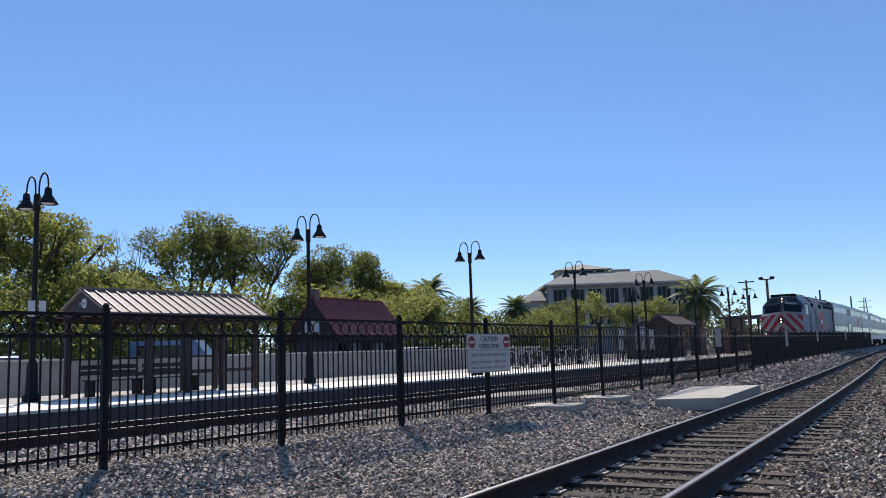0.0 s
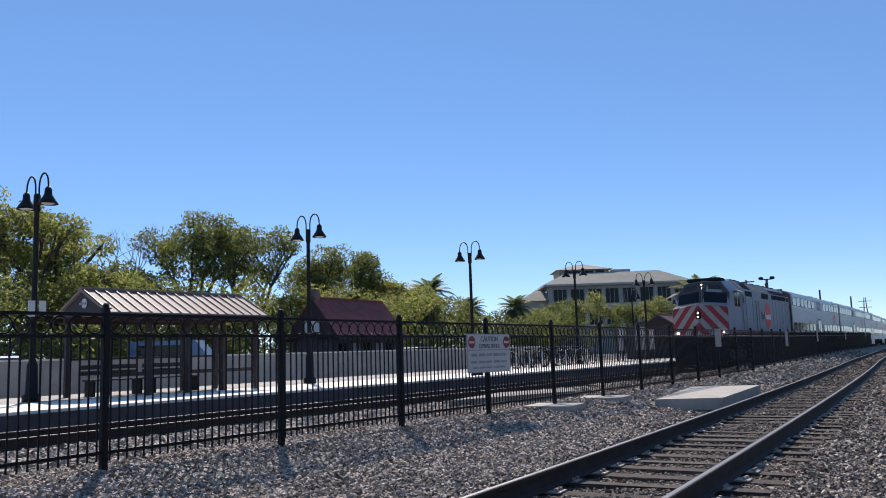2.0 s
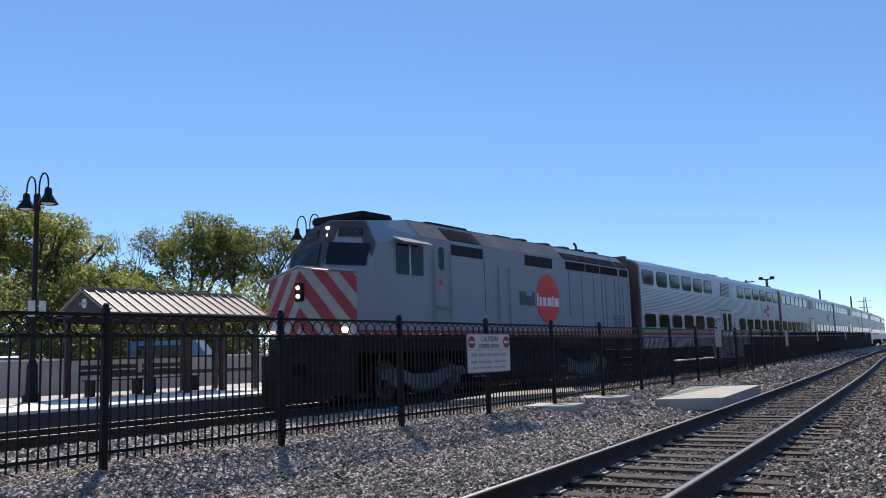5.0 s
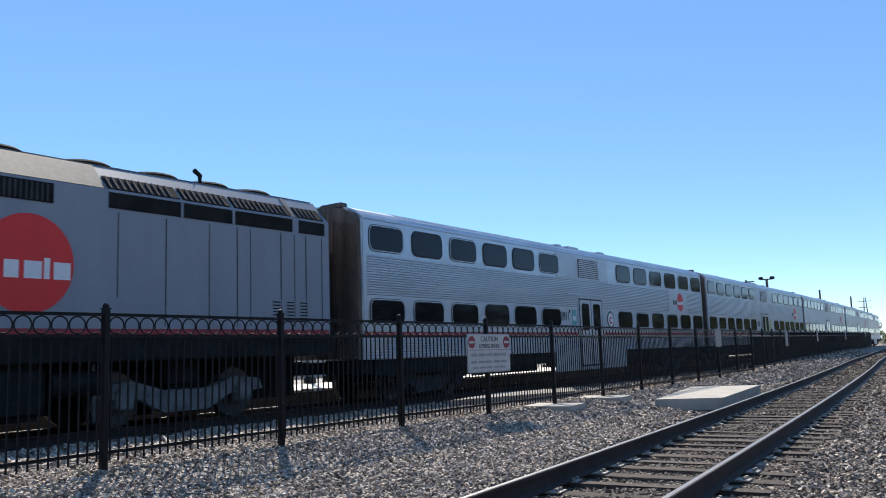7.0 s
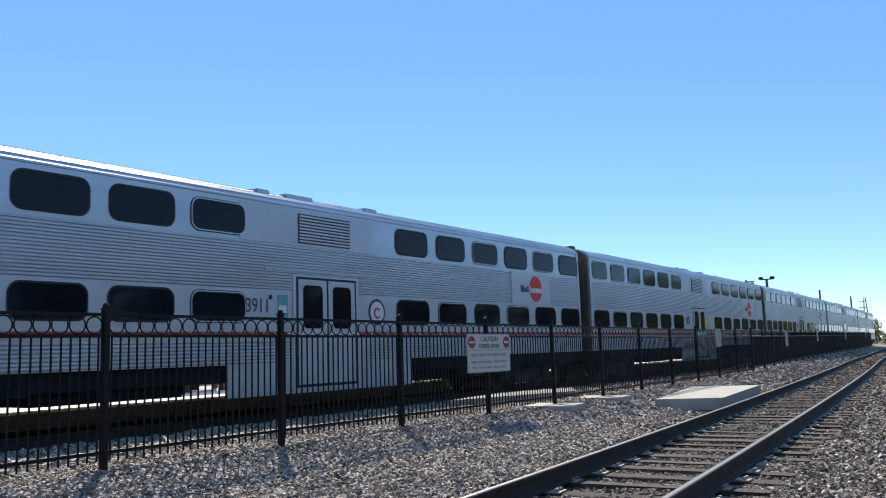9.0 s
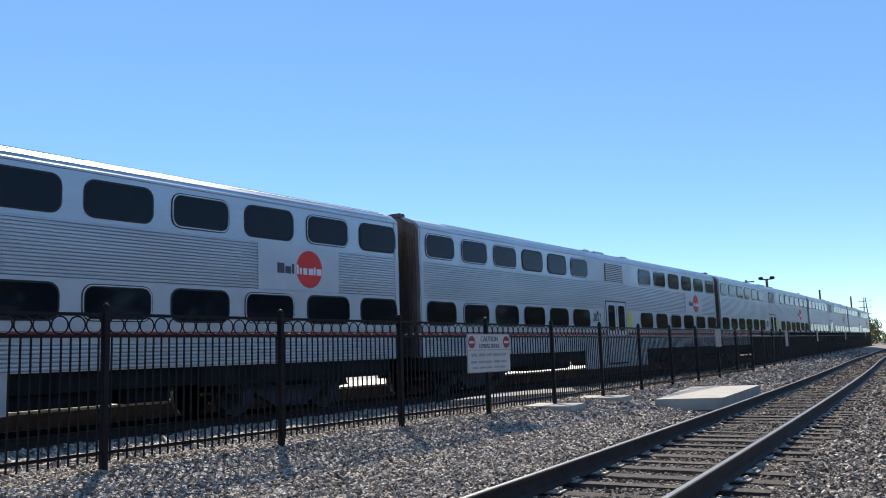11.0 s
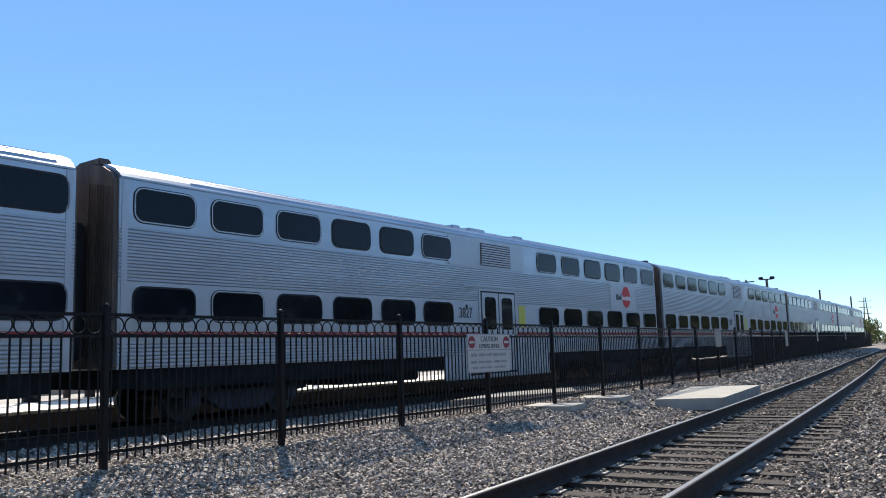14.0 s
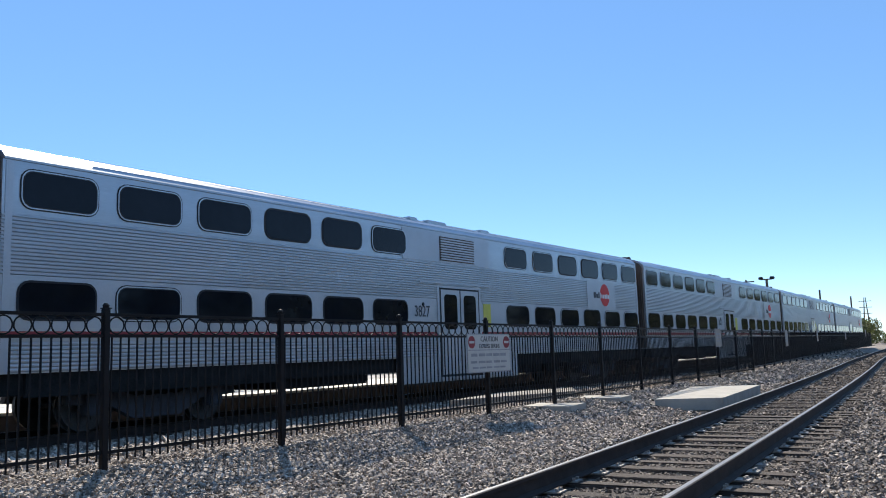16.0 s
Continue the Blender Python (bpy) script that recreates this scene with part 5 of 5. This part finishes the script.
def locomotive(sets):
    c = thing("locomotive", "grey diesel locomotive with a red and white striped nose", "locomotive")
    deck, nose_top, sh, top = 1.58, 3.13, 4.02, 4.52
    body = [(HW, deck), (HW, sh), (1.02, top), (0.0, top + 0.04)]
    full = body + [(-x, z) for x, z in body[-2::-1]]
    part("body", prism(bmesh.new(), full, 3.0, LOCO - 0.55), LOCO_GREY, c, "flat-sided grey car body")
    # cab and nose
    cab = bmesh.new()
    def ring(y_low, pts):
        return [cab.verts.new(p) for p in pts]
    a = ring(0, [(-HW, 0.38, deck), (-HW, 0.42, nose_top - 0.14), (0, 0.0, nose_top + 0.06), (HW, 0.42, nose_top - 0.14), (HW, 0.38, deck), (0, -0.02, deck)])
    cab.faces.new((a[0], a[1], a[2], a[5]))
    cab.faces.new((a[5], a[2], a[3], a[4]))
    b = ring(0, [(-HW, 0.95, nose_top + 0.02), (0, 0.75, nose_top + 0.14), (HW, 0.95, nose_top + 0.02)])
    cab.faces.new((a[1], b[0], b[1], a[2]))
    cab.faces.new((a[2], b[1], b[2], a[3]))
    d = ring(0, [(-HW, 1.22, 3.75), (-1.0, 1.42, 4.36), (0, 1.15, 4.44), (1.0, 1.42, 4.36), (HW, 1.22, 3.75)])
    cab.faces.new((b[0], d[0], d[1], d[2], b[1]))
    cab.faces.new((b[1], d[2], d[3], d[4], b[2]))
    e = ring(0, [(-HW, 3.0, deck), (-HW, 3.0, sh), (-1.02, 3.0, top), (0, 3.0, top + 0.04), (1.02, 3.0, top), (HW, 3.0, sh), (HW, 3.0, deck)])
    cab.faces.new((d[1], e[2], e[3], d[2]))
    cab.faces.new((d[2], e[3], e[4], d[3]))
    cab.faces.new((d[0], e[1], e[2], d[1]))
    cab.faces.new((d[3], e[4], e[5], d[4]))
    cab.faces.new((a[0], e[0], e[1], d[0], b[0], a[1]))
    cab.faces.new((a[4], a[3], b[2], d[4], e[5], e[6]))
    part("cab", cab, LOCO_GREY, c, "sloped cab and snub nose")
    # nose chevrons on the two front facets
    for sg in (-1, 1):
        outer, inner = Vector((sg * HW, 0.40, 0)), Vector((0.0, -0.01, 0))
        along = (outer - inner)
        out_n = Vector((sg * -along.y, sg * along.x, 0)).normalized()
        if out_n.y > 0:
            out_n = -out_n
        def spot(u, v, lift):
            q = inner + along * u + out_n * lift
            zt = nose_top + 0.05 - 0.19 * u
            return (q.x, q.y, deck + 0.01 + (zt - deck - 0.02) * v)
        part("nose_panel", plate(bmesh.new(), [spot(u, v, 0.004) for u, v in ((0.005, 0), (1, 0), (1, 1), (0.005, 1))], out_n * 0.006), LOCO_WHITE, c, "white nose panel")
        for k in range(4):
            lo, hi = 0.15 + 0.55 * k, 0.43 + 0.55 * k
            q = [(0.005, 0), (1, 0), (1, 1), (0.005, 1)]
            q = clip_poly(q, 1.15, 1, lo)
            q = clip_poly(q, -1.15, -1, -hi) if q else q
            if len(q) >= 3:
                part("nose_stripe", plate(bmesh.new(), [spot(u, v, 0.011) for u, v in q], out_n * 0.006), LOCO_RED, c, "red diagonal nose stripe")
        # windscreens
        lowo, lowi, hio, hii = Vector((sg * 1.36, 1.0, 3.16)), Vector((sg * 0.13, 0.85, 3.28)), Vector((sg * 1.30, 1.22, 3.70)), Vector((sg * 0.13, 1.0, 3.83))
        nrm = (lowi - lowo).cross(hio - lowo).normalized()
        if nrm.y > 0:
            nrm = -nrm
        part("windscreen", plate(bmesh.new(), [q + nrm * 0.09 for q in (lowo, lowi, hii, hio)], nrm * 0.015), GLASS, c, "dark windscreen")
        part("number_board", plate(bmesh.new(), [q + nrm * 0.09 for q in (Vector((sg * 1.02, 1.25, 3.90)), Vector((sg * 0.35, 1.10, 3.96)), Vector((sg * 0.35, 1.17, 4.18)), Vector((sg * 0.98, 1.32, 4.12)))], nrm * 0.02), RUBBER, c, "dark number board")
        for k in range(4):
            u = 0.45 + 0.13 * k
            part("number_bar", boxed(sg * u - 0.03, sg * u + 0.03, 1.02 + 0.11 * u * 1.4, 1.05 + 0.11 * u * 1.4, 3.99 - 0.03 * k * 0.5, 4.13 - 0.03 * k * 0.5), SIGN, c, "pale numeral block")
    part("nose_visor", plate(bmesh.new(), [(-HW - 0.02, 0.34, nose_top - 0.12), (0, -0.07, nose_top + 0.08), (HW + 0.02, 0.34, nose_top - 0.12), (HW + 0.02, 0.46, nose_top - 0.12), (0, 0.06, nose_top + 0.08), (-HW - 0.02, 0.46, nose_top - 0.12)], (0, 0, 0.04)), LOCO_WHITE, c, "pale trim along the nose top")
    part("cab_hood", boxed(-0.92, 0.92, 1.35, 2.6, 4.40, 4.61, bevel=0.05), UNDER, c, "dark raised cab roof unit")
    for zz in (2.52, 2.72):
        h = part("headlight", rod(bmesh.new(), (0, -0.08, zz), (0, 0.05, zz), 0.052, n=16), LAMP_ON, c, "lit headlight")
    part("headlight_housing", boxed(-0.14, 0.14, -0.06, 0.04, 2.40, 2.84, bevel=0.03), UNDER, c)
    for zz in (4.05, 4.24):
        part("headlight", rod(bmesh.new(), (0, 1.0, zz), (0, 1.16, zz), 0.045, n=16), LAMP_ON, c, "lit headlight")
    for sg in (-1, 1):
        part("ditch_light", rod(bmesh.new(), (sg * 1.25, 0.16, 1.70), (sg * 1.25, 0.30, 1.70), 0.065, n=16), LAMP_ON, c, "lit ditch light")
    # near side details
    x = HW
    part("sill_stripe", boxed(x + 0.002, x + 0.015, 0.45, LOCO - 0.6, 1.58, 1.69), STRIPE, c, "red stripe along the sill")
    part("side_window", plate(bmesh.new(), [(x + 0.003, 2.5 + u, 3.42 + v) for u, v in rounded(1.15, 0.75, 0.06)], (0.012, 0, 0)), GLASS, c, "dark cab side window")
    part("window_post", boxed(x + 0.014, x + 0.03, 2.46, 2.51, 3.05, 3.79), STEEL_FLAT, c)
    part("awning", plate(bmesh.new(), [(x, 1.8, 3.93), (x, 3.2, 3.93), (x + 0.28, 3.13, 3.80), (x + 0.28, 1.88, 3.80)], (0, 0, 0.02)), LOCO_WHITE, c, "white sun awning")
    for yy in (3.5, 4.3):
        part("grab_rail", rod(bmesh.new(), (x + 0.05, yy, 1.75), (x + 0.05, yy, 3.75), 0.02, n=6), LOCO_WHITE, c, "white grab rail")
    dd = part("cab_door", boxed(x + 0.002, x + 0.014, 3.62, 4.18, 1.72, 3.95), LOCO_GREY, c)
    part("door_window", plate(bmesh.new(), [(x + 0.014, 3.9 + u, 3.55 + v) for u, v in rounded(0.26, 0.6, 0.1)], (0.008, 0, 0)), GLASS, dd)
    part("door_label", boxed(x + 0.014, x + 0.018, 3.77, 3.92, 2.85, 2.98), LOGO_RED, dd)
    part("step", boxed(x - 0.05, x + 0.1, 3.62, 4.18, 2.25, 2.31), LOCO_WHITE, c)
    for yy in (6.84, 7.47):
        part("grab_rail", rod(bmesh.new(), (x + 0.05, yy, 1.75), (x + 0.05, yy, 3.5), 0.02, n=6), LOCO_WHITE, c, "white grab rail")
    part("engine_door", boxed(x + 0.002, x + 0.012, 6.92, 7.39, 1.72, 3.55), LOCO_GREY, c)
    for a, b, z0, z1 in ((4.4, 6.05, 3.68, 3.96), (8.55, 10.4, 3.67, 3.99)):
        g = part("grille", boxed(x + 0.002, x + 0.012, a, b, z0, z1), UNDER, c, "black side grille")
        n = int((b - a) / 0.09)
        for k in range(n):
            part("grille_bar", boxed(x + 0.012, x + 0.022, a + 0.02 + k * 0.09, a + 0.045 + k * 0.09, z0 + 0.02, z1 - 0.02), DARKWALL, g)
    nrm = Vector((top - sh, 0, HW - 1.02)).normalized()
    for a, b in ((4.4, 6.05), (11.41, 12.93), (13.0, 14.18), (14.26, 15.85), (16.05, 16.85)):
        up = Vector((1.02, 0, top)) - Vector((HW, 0, sh))
        f0, f1 = (0.12, 0.85) if a < 8 else (0.06, 0.55)
        q = [Vector((HW, 0, sh)) + up * f for f in (f0, f1)]
        g = part("roof_grille", plate(bmesh.new(), [Vector((q[0].x, a, q[0].z)), Vector((q[0].x, b, q[0].z)), Vector((q[1].x, b, q[1].z)), Vector((q[1].x, a, q[1].z))], nrm * 0.02), UNDER, c, "black sloping roof grille")
        for k in range(int((b - a) / 0.14)):
            yy = a + 0.05 + 0.14 * k
            part("grille_bar", plate(bmesh.new(), [Vector((q[0].x, yy, q[0].z)) + nrm * 0.02, Vector((q[0].x, yy + 0.03, q[0].z)) + nrm * 0.02, Vector((q[1].x, yy + 0.03, q[1].z)) + nrm * 0.02, Vector((q[1].x, yy, q[1].z)) + nrm * 0.02], nrm * 0.012), DARKWALL, g)
    for a, b in ((11.41, 12.93), (13.0, 14.18), (14.26, 15.85), (16.05, 16.85)):
        part("side_grille", boxed(x + 0.002, x + 0.012, a, b, 3.72, 3.99), UNDER, c, "black radiator grille")
    part("roof_skin", prism(bmesh.new(), [(1.0, top + 0.012), (1.0, top + 0.03), (0, top + 0.07), (-1.0, top + 0.03), (-1.0, top + 0.012)], 3.05, LOCO - 0.6), LOCO_ROOF, c, "sooty roof skin")
    for a, b in ((3.02, 4.36), (6.1, 11.37), (15.89, 16.01)):
        up0, up1 = Vector((HW - 0.02, 0, sh + 0.02)), Vector((1.03, 0, top - 0.01))
        part("shoulder_skin", plate(bmesh.new(), [Vector((up0.x, a, up0.z)), Vector((up0.x, b, up0.z)), Vector((up1.x, b, up1.z)), Vector((up1.x, a, up1.z))], nrm * 0.012), LOCO_ROOF, c, "sooty sloping shoulder")
    # shade on the cab front, put in as dark plates round the windscreens
    for sg in (-1, 1):
        q = [Vector((sg * 1.46, 1.0, 3.12)), Vector((sg * 0.01, 0.78, 3.23)), Vector((sg * 0.01, 1.135, 4.40)), Vector((sg * 0.98, 1.40, 4.33)), Vector((sg * 1.46, 1.21, 3.73))]
        m = (q[1] - q[0]).cross(q[4] - q[0]).normalized()
        m = -m if m.y > 0 else m
        part("cab_front_shade", plate(bmesh.new(), [v + m * 0.03 for v in q], m * 0.012), DARKWALL, c, "cab front round the windscreens, darkened for shade")
    for yy in (9.9, 11.6, 13.1, 14.4, 15.6):
        part("roof_fan", lathe(bmesh.new(), [(0.0, top + 0.16), (0.5, top + 0.16), (0.56, top + 0.12), (0.56, top + 0.02)], 20, (0.25, yy, 0)), UNDER, c, "round roof fan housing")
    part("dynamic_brake", boxed(-0.7, 0.8, 4.3, 6.4, top + 0.04, top + 0.14, bevel=0.04), UNDER, c, "low roof hatch")
    part("exhaust", boxed(-0.4, 0.5, 8.4, 9.6, top + 0.04, top + 0.2, bevel=0.05), UNDER, c, "dark exhaust housing")
    part("horn", tube(bmesh.new(), [(0.7, 14.0, top), (0.7, 14.0, top + 0.25), (0.7, 13.85, top + 0.34)], 0.05), UNDER, c, "roof horn")
    for k, yy in enumerate((6.1, 11.6, 12.6, 13.6, 14.3, 14.65, 15.5, 15.9, 16.25, 16.75)):
        part("panel_joint", boxed(x + 0.001, x + 0.008, yy, yy + 0.018, 1.75 if k > 1 else 2.2, 3.66), DARKWALL if k % 2 else UNDER, c)
    for k in range(3):
        v = part("side_vent", boxed(x + 0.002, x + 0.008, 15.25 + 0.4 * k, 15.5 + 0.4 * k, 1.8, 2.3), LOCO_GREY, c)
        for j in range(7):
            part("vent_slot", boxed(x + 0.008, x + 0.013, 15.27 + 0.4 * k, 15.48 + 0.4 * k, 1.84 + 0.065 * j, 1.865 + 0.065 * j), UNDER, v)
    logo(c, 10.0, 2.69, 0.78, x + 0.012)
    part("rear_wall", boxed(-1.45, 1.45, LOCO - 0.55, LOCO - 0.45, 1.6, 4.4, bevel=0.03), GRIME, c)
    stretch_up(c, 1.06)
    # below the deck
    part("frame", boxed(-1.48, 1.48, 0.3, LOCO - 0.35, 1.22, 1.665, bevel=0.02), UNDER, c, "black frame")
    part("pilot", prism(bmesh.new(), [(-1.45, 0.25), (1.45, 0.25), (1.45, 1.24), (-1.45, 1.24)], 0.05, 0.4), UNDER, c, "black pilot plate")
    part("centre_sill", boxed(-0.3, 0.3, 0.4, LOCO - 0.5, 0.3, 1.25, bevel=0.03), UNDER, c, "black centre sill")
    for yc in (3.6, 13.4):
        for dy in (-0.75, 0.75):
            part("traction_motor", boxed(-0.62, 0.62, yc + dy - 0.5, yc + dy + 0.5, 0.18, 0.95, bevel=0.1), UNDER, c, "dark traction motor")
        part("bolster", boxed(-1.0, 1.0, yc - 0.4, yc + 0.4, 0.75, 1.23, bevel=0.03), UNDER, c, "dark truck bolster")
    part("air_reservoir", rod(bmesh.new(), (1.1, 10.6, 0.85), (1.1, 11.6, 0.85), 0.22, n=16), UNDER, c, "black air reservoir")
    part("fuel_tank", boxed(-1.35, 1.35, 6.4, 10.5, 0.28, 1.22, bevel=0.12), UNDER, c, "black fuel tank")
    part("battery_box", boxed(-1.38, 1.38, 5.9, 6.5, 0.7, 1.22, bevel=0.03), UNDER, c)
    part("coupler", boxed(-0.15, 0.15, -0.5, 0.1, 0.75, 1.02, bevel=0.03), UNDER, c)
    for yy in (5.75, 16.4):
        for z in (0.45, 0.75, 1.05):
            part("step", boxed(1.2, 1.5, yy, yy + 0.45, z, z + 0.03), STEEL_FLAT, c, "pale step")
    for yc in (3.6, 13.4):
        truck(c, yc, 2.75, 0.51, TRUCK, sets)
        for sg in (1, -1):
            part("sand_pipe", tube(bmesh.new(), [(sg * 1.15, yc - 2.0, 1.2), (sg * 1.1, yc - 1.95, 0.6), (sg * 0.95, yc - 1.85, 0.15)], 0.03), TRUCK, c)
    return c


def build_train():
    loco_sets, car_sets = [], []
    engine = locomotive(loco_sets)
    cars = [passenger_car(car_sets, 3911, True), passenger_car(car_sets, 3827, False)]
    tagged(cars[0], "stainless steel commuter car with a round bicycle sign by its doors")
    tagged(cars[1], "stainless steel commuter car with a yellow notice by its doors")
    for k in range(3):
        c = copy_thing(cars[1], Matrix.Identity(4))
        tagged(c, "two-level stainless steel commuter railway car further back in the train")
        cars.append(c)
    return engine, cars, loco_sets + car_sets


build_ground()
build_tracks()
build_platform()
ENGINE, CARS, WHEELS = build_train()
build_fence()
build_signs()
build_lamps()
build_shelters()
build_platform_things()
build_parked()
build_office()
build_poles()
build_green()
build_stones()

# nose of the locomotive along the line of the track, by time
RUN = [(0.0, 66.8), (0.5, 61.1), (1.0, 55.6), (1.5, 50.15), (2.0, 44.8), (2.5, 39.5), (3.0, 34.35), (3.5, 29.2), (4.0, 24.05), (4.2, 22.0),
       (4.7, 17.1), (5.2, 12.4), (5.7, 7.9), (6.3, 2.6), (6.5, 0.9), (7.0, -3.25), (7.5, -7.1), (8.0, -10.68), (8.5, -13.95), (9.0, -17.15),
       (9.5, -20.25), (10.0, -22.95), (10.5, -25.35), (11.0, -27.45), (11.5, -29.33), (12.0, -31.09), (12.5, -32.67), (13.0, -34.05), (13.5, -35.24),
       (14.0, -36.21), (14.5, -37.0), (15.0, -37.6), (15.5, -38.03), (16.0, -38.27)]


def run_at(t):
    ts, ys = [q[0] for q in RUN], [q[1] for q in RUN]
    i = max(0, min(len(ts) - 2, sum(1 for q in ts if q <= t) - 1))
    def slope(k):
        if k == 0:
            return (ys[1] - ys[0]) / (ts[1] - ts[0])
        if k == len(ts) - 1:
            return (ys[k] - ys[k - 1]) / (ts[k] - ts[k - 1])
        return (ys[k + 1] - ys[k - 1]) / (ts[k + 1] - ts[k - 1])
    h = ts[i + 1] - ts[i]
    u = (t - ts[i]) / h
    return ((1 + 2 * u) * (1 - u) ** 2 * ys[i] + u * (1 - u) ** 2 * h * slope(i)
            + u * u * (3 - 2 * u) * ys[i + 1] + u * u * (u - 1) * h * slope(i + 1))


LINE_Y = [-80.0 + 0.5 * k for k in range(760)]
LINE_S = [-80.0]
for ya, yb in zip(LINE_Y, LINE_Y[1:]):
    LINE_S.append(LINE_S[-1] + math.hypot(yb - ya, track_x(yb) - track_x(ya)))


def on_line(u):
    """The point of the far track's centre line at the length u."""
    y = float(np.interp(u, LINE_S, LINE_Y))
    return Vector((track_x(y), y, 0))


def stand(u, length):
    """The pose of a car whose front end is at u, with its two trucks on the line."""
    a, b = on_line(u + 3.7), on_line(u + length - 3.7)
    d = (b - a).normalized()
    o = a - d * 3.7
    return pose(o.x, o.y, 0, rz=-math.degrees(math.atan2(d.x, d.y)))


def motions():
    times = [k / 6 for k in range(97)]
    for ob, off, length in [(ENGINE, 0.0, LOCO)] + [(c, LOCO + k * CAR, CAR) for k, c in enumerate(CARS)]:
        walk(ob, [(t, stand(run_at(t) + off, length)) for t in times])
    fine = [k / 15 for k in range(241)]
    for w, r in WHEELS:
        y, z = w.location.y, w.location.z
        walk(w, [(t, pose(0, y, z, rx=math.degrees((run_at(0) - run_at(t)) / r))) for t in fine])


motions()
